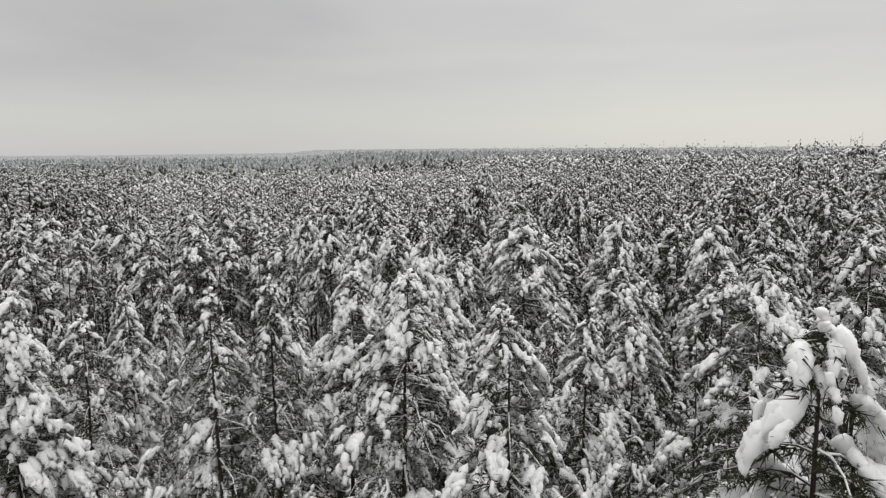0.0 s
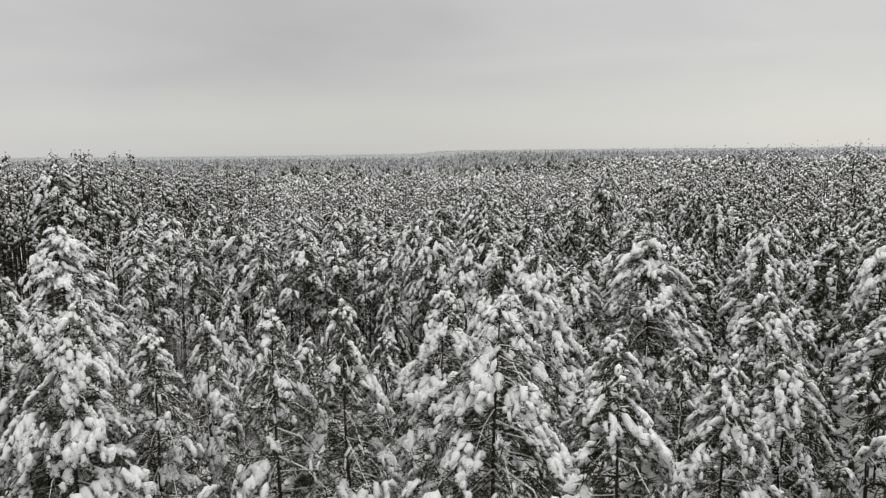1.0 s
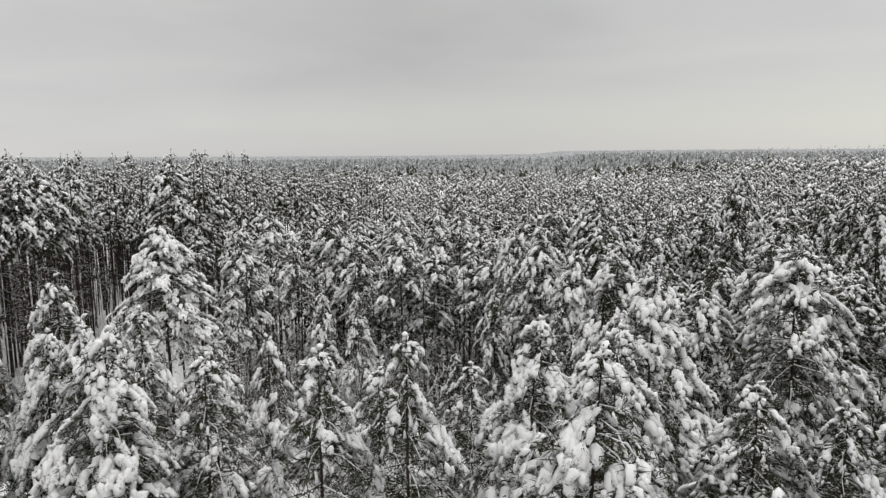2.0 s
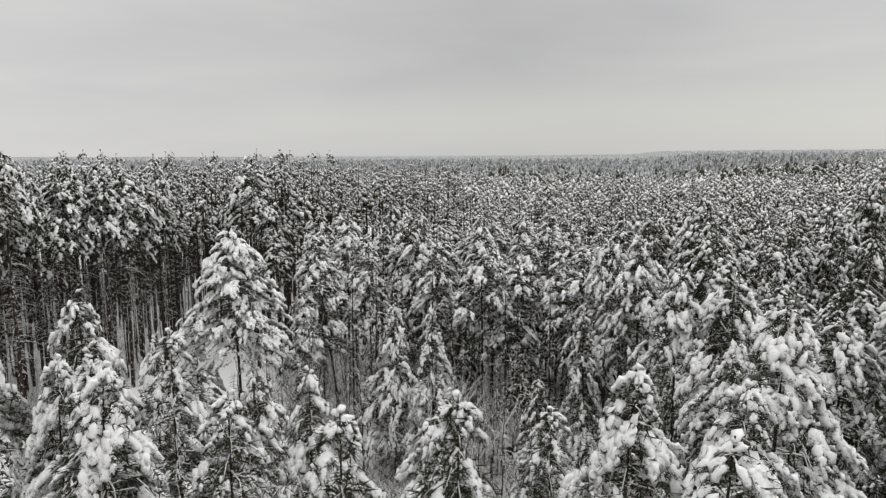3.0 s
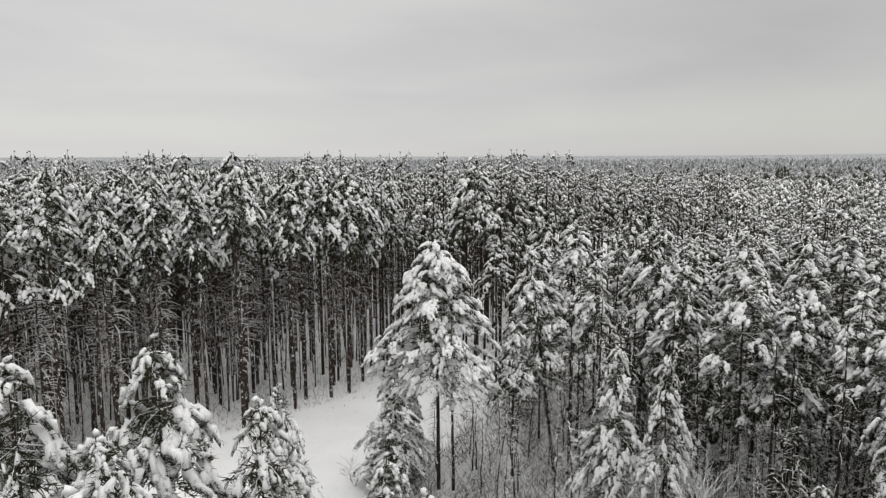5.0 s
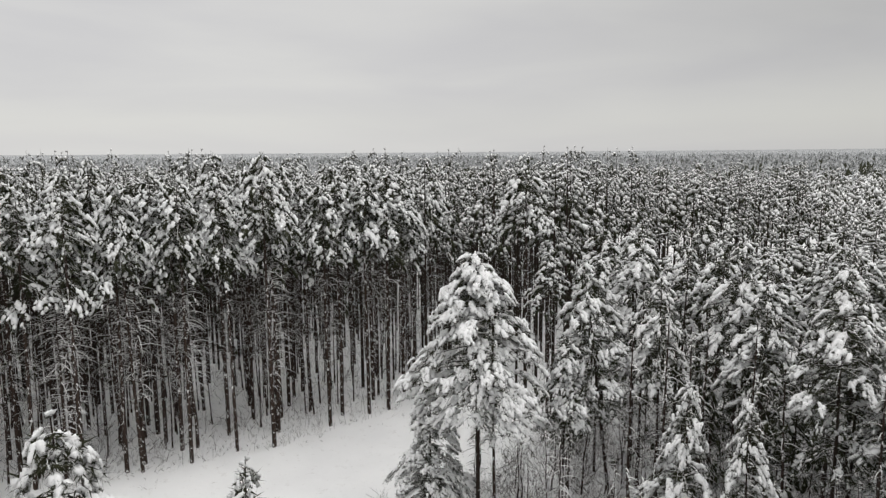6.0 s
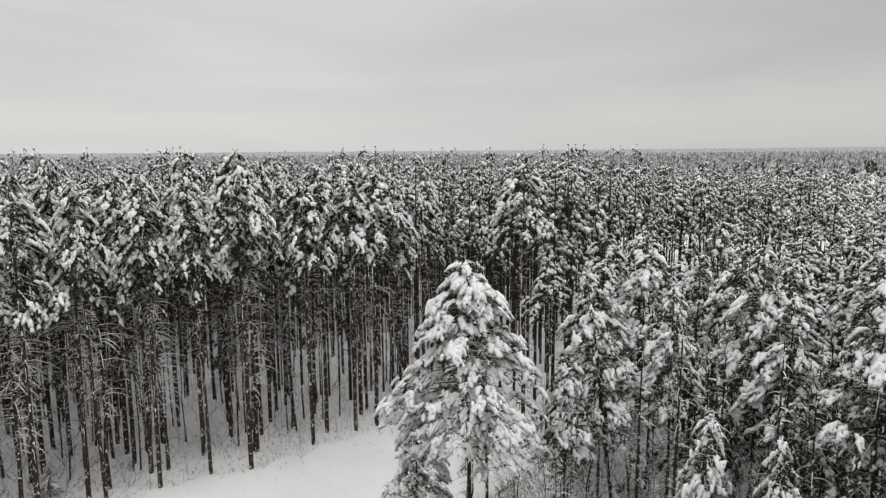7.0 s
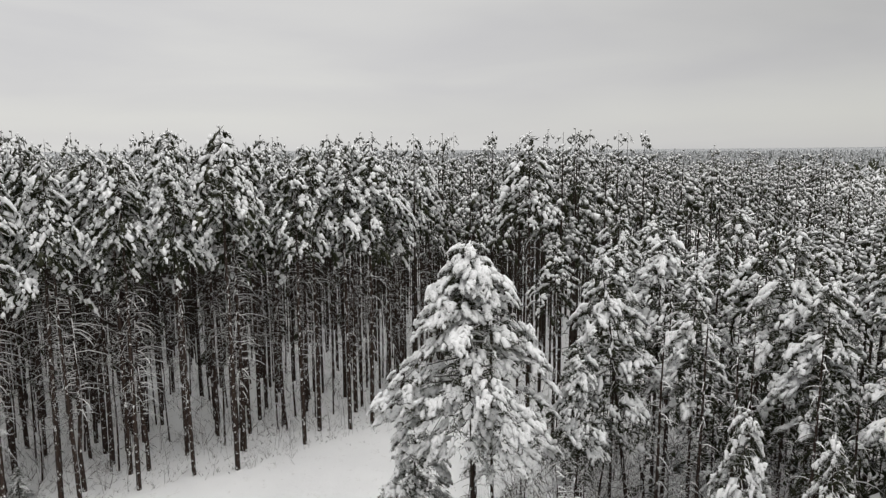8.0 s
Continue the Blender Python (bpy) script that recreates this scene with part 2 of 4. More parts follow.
def lobes(geo, rng, centre, out, size, kind, uneven=0.28, droop=0.35):
    """Pads of snow lying along sprays: long, drooping at the tip, flatter below. size: half length, width, thickness."""
    tv, tf = LOBES[kind]
    n = len(centre)
    x, s, u = frames(out)
    wob = 1 + rng.uniform(-uneven, uneven, (n, len(tv), 1))
    loc = tv[None] * wob
    # one to three bulges along each pad
    phase = rng.uniform(0, 6.28, (n, 1))
    turn = np.arctan2(tv[:, 2], tv[:, 1])[None]
    bulge = 1 + 0.2 * np.sin(loc[..., 0] * 4.2 + phase) + 0.16 * np.sin(2 * turn + 2.1 * loc[..., 0] + 3 * phase)
    lx, ly, lz = loc[..., 0] * size[:, :1], loc[..., 1] * bulge * size[:, 1:2], loc[..., 2] * bulge * size[:, 2:]
    lz = np.where(lz < 0, lz * 0.7, lz) - droop * np.square(loc[..., 0] * 0.5 + 0.5) * size[:, :1]
    v = centre[:, None] + lx[..., None] * x[:, None] + ly[..., None] * s[:, None] + lz[..., None] * u[:, None]
    faces = tf[None] + (np.arange(n) * len(tv))[:, None, None]
    geo.add(v.reshape(-1, 3), faces.reshape(-1, 3))


def sprays(geo, rng, centre, out, length, blades, width, spread=0.9):
    """Tufts of needle sprays: slim pointed blades fanned about the twig."""
    n = len(centre)
    x, s, u = frames(out)
    d = rng.normal(0, spread, (n, blades, 3))
    way = x[:, None] * (0.75 + 0.3 * d[..., :1]) + s[:, None] * d[..., 1:2] * 0.75 + u[:, None] * (d[..., 2:] * 0.45 - 0.4)
    way /= np.linalg.norm(way, axis=2)[..., None] + 1e-9
    lateral = np.cross(way, rng.normal(0, 1, (n, blades, 3)))
    lateral /= np.linalg.norm(lateral, axis=2)[..., None] + 1e-9
    long = length[:, None, None] * rng.uniform(0.6, 1.25, (n, blades, 1))
    root = centre[:, None] + way * long * rng.uniform(-0.35, 0.15, (n, blades, 1))
    w = lateral * width
    v = np.stack([root - w, root + w, root + way * long], 2)
    geo.add(v.reshape(-1, 3), np.arange(n * blades * 3).reshape(-1, 3))


def fringe(geo, rng, centre, out, half, blades, length, width):
    """Needles combed out from under a loaded twig, to both sides and hanging."""
    n = len(centre)
    x, s, u = frames(out)
    side = rng.choice((-1.0, 1.0), (n, blades, 1)) * rng.uniform(0.2, 1.0, (n, blades, 1))
    way = x[:, None] * rng.uniform(0.1, 0.9, (n, blades, 1)) + s[:, None] * side + u[:, None] * rng.uniform(-0.9, 0.5, (n, blades, 1))
    way /= np.linalg.norm(way, axis=2)[..., None] + 1e-9
    flat = np.cross(way, rng.normal(0, 1, (n, blades, 3)))
    flat /= np.linalg.norm(flat, axis=2)[..., None] + 1e-9
    root = centre[:, None] + x[:, None] * half[:, None, None] * rng.uniform(-1.0, 1.0, (n, blades, 1))
    tip = root + way * length * rng.uniform(0.6, 1.3, (n, blades, 1))
    v = np.stack([root - flat * width, root + flat * width, tip], 2)
    geo.add(v.reshape(-1, 3), np.arange(n * blades * 3).reshape(-1, 3))


# ---------------------------------------------------------------- the trees
LEVELS = {  # lump of snow, lumps on a paw, their size, paws a metre of bough, needle blades under a lump, their length and width, trunk sides, limb pieces, inner blades a metre
    "fat": ("fine", 8, 1.0, 1.9, 12, 0.18, 0.008, 8, 4, 100),
    "near": ("soft", 10, 1.05, 1.3, 3, 0.19, 0.012, 8, 2, 24),
    "middle": ("soft", 7, 1.15, 1.2, 3, 0.24, 0.018, 7, 2, 16),
    "stand": ("rough", 6, 1.2, 1.25, 2, 0.30, 0.024, 6, 1, 12),
    "back": ("low", 5, 1.6, 1.0, 1, 0.50, 0.05, 3, 0, 0),
    "far": ("low", 2, 2.6, 0.9, 0, 0.9, 0.15, 0, 0, 0),
}


def full_crown(t):
    return min(1.0, 1.65 * (1 - t) ** 0.95 + 0.03) * (0.75 + 0.25 * min(1, t * 4))


def dome_crown(t):
    return min(1.0, 1.85 * (1 - t) ** 0.78 + 0.03) * (0.7 + 0.3 * min(1, t * 4))


def tall_crown(t):
    return min(1.0, 1.6 * (1 - t) ** 0.82 + 0.03) * (0.5 + 0.5 * min(1, t * 2.6))


def lone_crown(t):
    return min(1.0, 1.3 * (1 - t) ** 0.85 + 0.05) * (0.85 + 0.15 * min(1, t * 4))


def cone_crown(t):
    return 1.02 * (1 - t) ** 0.88 + 0.05


def conifer(seed, height, base, reach, profile, level, dead=0.0, arms=80, lean=0.0, load=0.9, fat=1.0, stout=0.0085, shelter=0.4, rising=0.85, hang=1.0, gaps=0.1):
    """One tree standing on the origin: trunk, boughs, and on them paws of needle tufts, most of them loaded with lumps of snow."""
    rng = np.random.default_rng(seed)
    kind, fingers, scale, density, blades, needle, width, sides, segments, inside = LEVELS[level]
    trunk, limbs, needles, shade, snow = Geo(), Geo(), Geo(), Geo(), Geo()
    hs = np.linspace(-0.3, height, 9 if sides > 5 else 4)
    bend = np.cumsum(rng.normal(0, 0.05, (len(hs), 2)), 0) * (hs[:, None] / height)
    line = np.c_[bend[:, 0] + lean * (hs / height) ** 2 * height, bend[:, 1], hs]
    thick = stout * height
    if sides:
        tube(trunk, line, np.maximum(thick * (1 - 0.93 * np.clip(hs / height, 0, 1) ** 1.6), 0.012), sides)

    def axis(h):
        return np.array([np.interp(h, hs, line[:, k]) for k in range(3)])

    depth = height - base
    boughs, az, missing = [], rng.uniform(0, 6.283), rng.uniform(0, 6.283, 5)
    for t in np.sort(rng.random(int(arms)) ** rising):
        az += 2.4 + rng.normal(0, 0.35)
        t = min(t, 1 - 0.3 / depth)
        # here and there a side of the crown stays open
        hole = min(abs((az - missing[int(t * 4.99)] + math.pi) % 6.283 - math.pi), 1.2)
        if rng.random() < gaps + (0.5 if hole < 0.45 and t < 0.85 else 0):
            continue
        r = reach * profile(t) * rng.uniform(0.74, 1.1)
        boughs.append((base + t * depth, az, max(r, 0.22), t))
    centres, outs, sizes, loaded, inner, inner_out = [], [], [], [], [], []
    pads, pad_out, pad_size = [], [], []
    up = np.array([0, 0, 1.0])
    thin = {2: 1.5, 5: 1.15}.get(fingers, 1.0)
    for h, az, r, t in boughs:
        out = np.array([np.cos(az), np.sin(az), 0])
        across = np.array([-np.sin(az), np.cos(az), 0])
        rise = r * (0.10 + 0.28 * t * t) * rng.uniform(0.6, 1.3)
        sag = r * rng.uniform(0.65, 1.05) * hang
        foot, bow = axis(h), rng.normal(0, 0.15) * r

        def along(s):
            return foot + out * (r * s * (1 - 0.08 * s)) + across * bow * s * s + up * (rise * s - sag * s * s)

        if segments:
            ss = np.linspace(0, 0.96, segments + 1)
            tube(limbs, [along(s) for s in ss], np.linspace(0.014 + 0.012 * r, 0.008, len(ss)), 3)
        heavy = rng.random() < load * (1 - shelter * (1 - t) ** 0.85)
        for _ in range(max(1, int(r * density + rng.random()))):
            s = 1 - (0.62 if r > 0.9 else 0.35) * rng.random() ** 1.4
            fan = rng.normal(0, 0.6)
            way = out * np.cos(fan) + across * np.sin(fan)
            edge = np.array([-way[1], way[0], 0])
            slope = (rise - 2 * sag * s) / r
            size = rng.uniform(0.42, 0.85) * scale * (0.45 + 0.55 * min(1, r / 1.3))
            droop = hang * rng.uniform(0.35, 0.75)
            heart = along(s) + across * np.sin(fan) * 0.3 * r * s
            full = rng.random() < (0.94 if heavy else 0.08)
            pads.append(heart + way * size * 0.35 - up * (0.26 + 0.2 * droop) * size)
            pad_out.append(way + up * (0.5 * slope - droop - 0.1))
            pad_size.append(np.array((0.5, 0.28, 0.16)) * size * (0.65 if sides < 5 and t > 0.5 else 1))
            n = fingers if r > 0.6 else max(1, fingers // 2)
            for q in (np.arange(n) + rng.uniform(0, 1, n)) / n:
                broad = size * rng.uniform(0.13, 0.25) * thin * (1.15 - 0.35 * q) * fat * (1 + max(0, t - 0.75))
                aside = edge * rng.normal(0, 0.2 if sides > 4 else 0.34) * size
                centres.append(heart + way * size * q * (1 - 0.2 * q) + aside + up * size * (0.5 * slope * q - droop * q * q + rng.normal(0, 0.05)))
                outs.append(way + edge * rng.normal(0, 0.45) + up * (0.5 * slope - 2.0 * droop * q - 0.25 * hang + rng.normal(0, 0.2)))
                sizes.append((broad * (rng.uniform(1.3, 2.5) if kind == "soft" else rng.uniform(1.0, 1.5 if sides < 7 else 2.0)), broad * (0.92 if kind == "soft" else 1), broad * rng.uniform(0.7, 1.0)))
                loaded.append(full)
        for q in rng.uniform(0.05, 0.85, int(inside * r * 0.25 + rng.random())):
            inner.append(along(q) + across * rng.normal(0, 0.16) * r - up * 0.06)
            inner_out.append(out * 0.6 + across * rng.normal(0, 0.8) - up * 0.2)
    # the leader and its small caps
    for q in np.linspace(height - 0.8, height - 0.04, 6 if sides > 5 else 2):
        az = rng.uniform(0, 6.28)
        centres.append(axis(q) + 0.07 * np.array([np.cos(az), np.sin(az), 0]))
        outs.append(np.array([np.cos(az) * 0.6, np.sin(az) * 0.6, 0.7]))
        sizes.append(np.array((0.13, 0.085, 0.085)) * scale ** 0.6)
        loaded.append(rng.random() < 0.8)
    centres, outs, sizes, loaded = np.array(centres), np.array(outs), np.array(sizes), np.array(loaded)
    low = centres[:, 2] < height - 0.9
    if blades:
        fringe(needles, rng, centres[low] - [0, 0, 0.03], outs[low], sizes[low, 0], blades, needle, width)
    # the dense needles under each paw
    pads, pad_out, pad_size = np.array(pads), np.array(pad_out), np.array(pad_size)
    if sides > 6:
        fringe(shade, rng, pads, pad_out, pad_size[:, 0] * 0.8, 14, needle * 1.35, width * 1.5)
    else:
        lobes(shade, rng, pads, pad_out, pad_size, "low" if sides < 5 else "slim", 0.4, 0.5)
    if inner:
        fringe(shade, rng, np.array(inner), np.array(inner_out), np.full(len(inner), 0.25), 4, needle * 1.6, width * 2.0)
    lobes(snow, rng, centres[loaded], outs[loaded], sizes[loaded], kind, 0.1 if kind == "fine" else 0.34, 0.36)
    bare = ~loaded & (rng.random(len(loaded)) < 0.25)
    if bare.any():
        lobes(snow, rng, centres[bare], outs[bare], sizes[bare] * [0.7, 0.5, 0.4], "low" if kind in ("slim", "low") else "slim", 0.25, 0.36)
    # dead lower limbs, bent down, each with its line of snow
    for _ in range(int(dead)):
        h = base * (0.32 + 0.72 * rng.random())
        az, r = rng.uniform(0, 6.28), rng.uniform(0.5, 1.4) * min(1.6, reach * 0.8)
        out, foot = np.array([np.cos(az), np.sin(az), 0]), axis(h)
        pts = [foot + out * r * q + np.array([0, 0, 0.15 * r * q - 0.5 * r * q * q]) for q in (0, 0.5, 1.0)]
        tube(limbs, pts, (0.026, 0.018, 0.006), 3)
    if level in ("stand", "middle") and dead:
        n = 40 if level == "stand" else 110
        at = np.array([axis(h) for h in base * rng.uniform(0.3, 1.05, n)])
        az = rng.uniform(0, 6.28, n)
        fringe(limbs, rng, at, np.c_[np.cos(az), np.sin(az), np.full(n, -0.2)], np.full(n, 0.25), 1, 1.1, 0.014)
    if level == "back":
        n = 16
        at = np.array([axis(h) for h in base * rng.uniform(0.25, 1.0, n)])
        az = rng.uniform(0, 6.28, n)
        fringe(needles, rng, at, np.c_[np.cos(az), np.sin(az), np.full(n, -0.3)], np.full(n, 0.3), 2, 1.3, 0.035)
    return {"trunk": trunk, "branching": limbs, "foliage": needles, "inner_foliage": shade, "snow_load": snow}


def stand_up(name, geos, bark, needle, load, label, category="tree", group=""):
    """A tree as a thing: an empty at its foot that carries its parts."""
    root = new(name)
    limbs = None
    for key, mat, smooth in (("trunk", bark, True), ("branching", LIMB, True), ("foliage", needle, False), ("inner_foliage", NEEDLE_BARE, True), ("snow_load", load, True)):
        if geos[key].count:
            grown_on = limbs if limbs and key in ("foliage", "inner_foliage") else root
            ob = tagged(part(key, geos[key], mat, grown_on, smooth=smooth), kind="" if key == "trunk" else "stuff")
            limbs = ob if key == "branching" else limbs
    return tagged(root, label, category, group)


def spot(x, y, turn, wide, high, z=0.0, tip=0.0):
    return Matrix.Translation((x, y, z)) @ Euler((radians(tip), 0, radians(turn))).to_matrix().to_4x4() @ Matrix.Diagonal((wide, wide, high, 1))


# ---------------------------------------------------------------- the ground
def smooth(a, b, v):
    q = np.clip((np.asarray(v, float) - a) / (b - a), 0, 1)
    return q * q * (3 - 2 * q)


def land(x, y):
    """Height of the ground: level by the glade, rising gently towards +x and far off."""
    x, y = np.asarray(x, float), np.asarray(y, float)
    far = np.hypot(x, y)
    side = smooth(-0.8, 0.05, x / (far + 1e-6))
    return 5.2 * smooth(5, 70, x + 0.25 * (y - 60)) * smooth(30, 90, y) + 11.5 * smooth(450, 1500, far) * side


GLADE = [(-57, -20), (-58.2, 30), (-57.6, 44), (-58.0, 52), (-58.6, 57), (-62, 63.5), (-64, 69), (-60.5, 70), (-46, 62), (-43, 54), (-42, 48), (-39, 45), (-30, 42), (-27, 34), (-27, 20), (-30, -20)]


def in_glade(x, y, poly=GLADE):
    inside, j = False, len(poly) - 1
    for i in range(len(poly)):
        (xi, yi), (xj, yj) = poly[i], poly[j]
        if (yi > y) != (yj > y) and x < (xj - xi) * (y - yi) / (yj - yi) + xi:
            inside = not inside
        j = i
    return inside


def make_ground():
    xs = np.concatenate([-np.geomspace(4000, 90, 26), np.arange(-88, 30, 0.8), np.geomspace(31, 4000, 30)])
    ys = np.concatenate([-np.geomspace(4000, 8, 20), np.arange(-6, 24, 2.0), np.arange(24, 82, 0.8), np.geomspace(83, 4000, 34)])
    gx, gy = np.meshgrid(xs, ys)
    z = land(gx, gy)
    flat = z.ravel()
    for i, (x, y) in enumerate(zip(gx.ravel(), gy.ravel())):
        if -90 < x < 31 and 20 < y < 84:
            rough = 0.05 if in_glade(x, y) else 0.16
            flat[i] += rough * (noise.noise((x * 0.55, y * 0.55, 0)) + 0.6 * noise.noise((x * 1.3, y * 1.3, 4))) + 0.12 * noise.noise((x * 0.11, y * 0.11, 9)) - 0.05
    n = len(xs)
    idx = np.arange(len(ys) * n).reshape(len(ys), n)
    a, b, c, d = idx[:-1, :-1], idx[:-1, 1:], idx[1:, 1:], idx[1:, :-1]
    g = Geo()
    g.add(np.c_[gx.ravel(), gy.ravel(), flat], np.concatenate([np.stack([a, b, c], -1).reshape(-1, 3), np.stack([a, c, d], -1).reshape(-1, 3)]))
    tagged(new("ground", mesh_of("ground", g, GROUND)), "snow-covered forest floor and open white glade", "ground", "", "structure")


make_ground()


# ---------------------------------------------------------------- kinds of tree
class Kind:
    """A kind of tree with a few grown shapes, each built once where it is first planted and then copied."""

    def __init__(self, name, label, height, bark, needle, group, shapes, load=None):
        self.name, self.label, self.height, self.bark, self.needle, self.group = name, label, height, bark, needle, group
        self.shapes, self.made, self.turns, self.cover = shapes, {}, 0, load or BOUGH

    def plant(self, x, y, top, wide=1.0, which=None, turn=None, tip=0.0, label=""):
        k = self.turns % len(self.shapes) if which is None else which
        self.turns += 1
        z = float(land(x, y))
        m = spot(x, y, (self.turns * 137.5) % 360 if turn is None else turn, wide, (top - z) / self.height, z, tip)
        if k not in self.made:
            ob = stand_up(self.name, conifer(**self.shapes[k]), self.bark, self.needle, self.cover, self.label, "tree", self.group)
            ob.matrix_basis = m
            self.made[k] = ob
        else:
            first = self.made[k]
            ob = copy_thing(first, m @ Matrix.Diagonal([1 / v for v in first.scale] + [1]))
        PLANTED.append((x, y))
        return tagged(ob, label)


PLANTED = []


def shape(seed, **values):
    return dict(seed=seed, **values)


YOUNG = Kind("pine_tree", "young pine with full crown bowed under thick snow", 17.0, BARK, NEEDLE, "young snowy pines",
             [shape(s, height=17.0, base=6.0, reach=r, profile=full_crown, level="near", arms=92, load=ld, shelter=0.55, rising=0.75, stout=0.0062)
              for s, r, ld in ((11, 3.1, 0.9), (12, 2.8, 1.0), (13, 3.3, 0.86), (14, 2.7, 0.55), (15, 3.0, 0.93))], BOUGH_YOUNG)
THICKET = Kind("pine_tree", "snow-covered pine in a close thicket", 17.0, BARK, NEEDLE, "pines of the thicket",
               [shape(s, height=17.0, base=7.5, reach=r, profile=dome_crown, level="middle", arms=74, load=1.1, shelter=0.8, rising=0.75, stout=0.0065)
                for s, r in ((21, 2.9), (22, 2.6), (23, 3.1), (24, 2.7))], BOUGH_YOUNG)
GROVE = Kind("pine_tree", "slender pine with bare trunk and snowy upper crown", 17.0, BARK, NEEDLE_DARK, "pines of the grove",
             [shape(s, height=17.0, base=b, reach=r, profile=tall_crown, level="middle", hang=0.65, arms=86, dead=30, load=1.1, shelter=0.9, rising=0.75, stout=0.0068, gaps=0.14)
              for s, b, r in ((31, 6.2, 2.7), (32, 7.2, 2.4), (33, 6.6, 2.8), (34, 7.8, 2.3))], BOUGH_YOUNG)
LONE = Kind("pine_tree", "broad pine heavy with snow, standing alone in the glade", 17.4, BARK, NEEDLE, "pines of the grove",
            [shape(41, height=17.4, base=7.6, reach=4.7, profile=lone_crown, level="near", hang=0.6, arms=130, load=1.05, shelter=0.4, rising=0.9, stout=0.0072)], BOUGH_YOUNG)
STAND = Kind("pine_tree", "tall straight pine, snow-specked trunk and snowy top", 21.0, BARK_SNOWY, NEEDLE_DARK, "pines of the tall stand",
             [shape(s, height=21.0, base=b, reach=r, profile=tall_crown, level="stand", hang=0.72, arms=56, dead=d, load=1.15, shelter=0.4, rising=0.72, stout=0.0082, gaps=0.14)
              for s, b, r, d in ((51, 13.0, 2.8, 26), (52, 13.8, 2.4, 20), (53, 12.6, 2.9, 28), (54, 14.4, 2.6, 18), (55, 13.4, 2.5, 24))])
BUSHY = Kind("pine_tree", "bushy snow-laden pine in the deep thicket", 17.0, BARK, NEEDLE, "pines of the thicket",
             [shape(s, height=17.0, base=7.5, reach=r, profile=dome_crown, level="stand", arms=56, load=1.15, shelter=0.8, rising=0.75, stout=0.0065)
              for s, r in ((25, 3.3), (26, 2.9), (27, 3.5))], BOUGH_YOUNG)
# Pines low in snow, added to stand in for black gaps between trees.
DARK_FILL = Kind("pine_tree", "half-grown dark pine added to darken a gap among taller pines", 12.0, BARK, NEEDLE_DARK, "half-grown pines",
              [shape(s, height=12.0, base=3.0, reach=r, profile=full_crown, level="stand", arms=34, load=0.42, shelter=0.7, rising=0.8, stout=0.0065)
               for s, r in ((28, 2.5), (29, 2.2))], BOUGH_YOUNG)
LOW = Kind("pine_tree", "short bushy pine thick with snow before the grove", 12.0, BARK, NEEDLE, "short bushy pines",
           [shape(s, height=12.0, base=0.9, reach=r, profile=full_crown, level="near", arms=95, load=1.02, shelter=0.35, rising=0.85, stout=0.0065)
            for s, r in ((65, 2.7), (66, 2.4), (67, 2.9))], BOUGH_YOUNG)
SPRUCE = Kind("spruce_tree", "small pointed spruce hung with thick snow", 12.0, BARK, NEEDLE, "small spruces",
              [shape(s, height=12.0, base=1.2, reach=r, profile=cone_crown, level="middle", arms=105, hang=1.15, rising=0.85)
               for s, r in ((61, 2.3), (62, 2.1), (63, 2.5))], BOUGH_YOUNG)

NEAREST = Kind("pine_tree", "pine top piled with fat pillows of fresh snow", 17.0, BARK, NEEDLE, "young snowy pines",
               [shape(16, height=17.0, base=6.0, reach=4.0, profile=full_crown, level="fat", arms=85, fat=1.25, load=1.0, shelter=0.3)], SNOW)

# young pines under and ahead of the flight, x, y, top
for x, y, top, wide in ((2.5, 18.2, 18.5, 1.0), (6.1, 25.4, 16.9, 0.95), (-1.4, 25.2, 18.5, 1.15), (-8.3, 24.0, 18.1, 1.0), (-15.9, 23.4, 18.0, 1.0), (-18.2, 24.6, 17.9, 0.9)):
    YOUNG.plant(x, y, top, wide * 1.15)
for x, y, top, wide in ((-21.9, 26.9, 18.8, 1.0), (-23.4, 23.8, 18.5, 1.0), (-19.4, 28.6, 17.3, 0.85), (-20.3, 24.9, 17.2, 0.8), (-23.4, 30.8, 16.1, 0.75), (-19.0, 32.3, 15.0, 0.8), (-10.6, 31.7, 15.0, 0.9), (-7.8, 35.4, 14.3, 0.9)):
    YOUNG.plant(x, y, top, wide * 1.15)
for x, y, top, wide in ((-4.3, 31.4, 17.6, 1.05), (11.9, 23.4, 19.3, 1.1), (15.8, 23.4, 20.3, 1.15), (3.2, 33.4, 15.6, 1.0), (6.2, 33.9, 14.9, 0.9), (-1.5, 32.2, 17.4, 1.0), (-0.9, 40.9, 18.6, 1.1)):
    YOUNG.plant(x, y, top, wide * 1.15)
for x, y, top, wide in ((10.6, 34.5, 14.8, 0.9), (11.5, 40.9, 16.2, 1.0), (-2.6, 41.8, 15.3, 0.9), (-2.9, 47.5, 18.0, 1.0), (6.2, 47.4, 18.8, 1.25), (-6.3, 51.5, 17.0, 1.0), (-9.8, 58.6, 18.0, 1.0), (-12.8, 61.2, 17.6, 1.0)):
    THICKET.plant(x, y, top, wide)

for x, y, top, wide in ((-6.6, 25.9, 18.1, 0.95), (-15.0, 27.2, 16.3, 1.0), (-14.7, 30.2, 16.2, 0.8)):
    YOUNG.plant(x, y, top, wide * 1.15, 3, label="young pine with half its boughs bare of snow")

NEAREST.plant(6.4, 9.2, 20.7, 1.05)

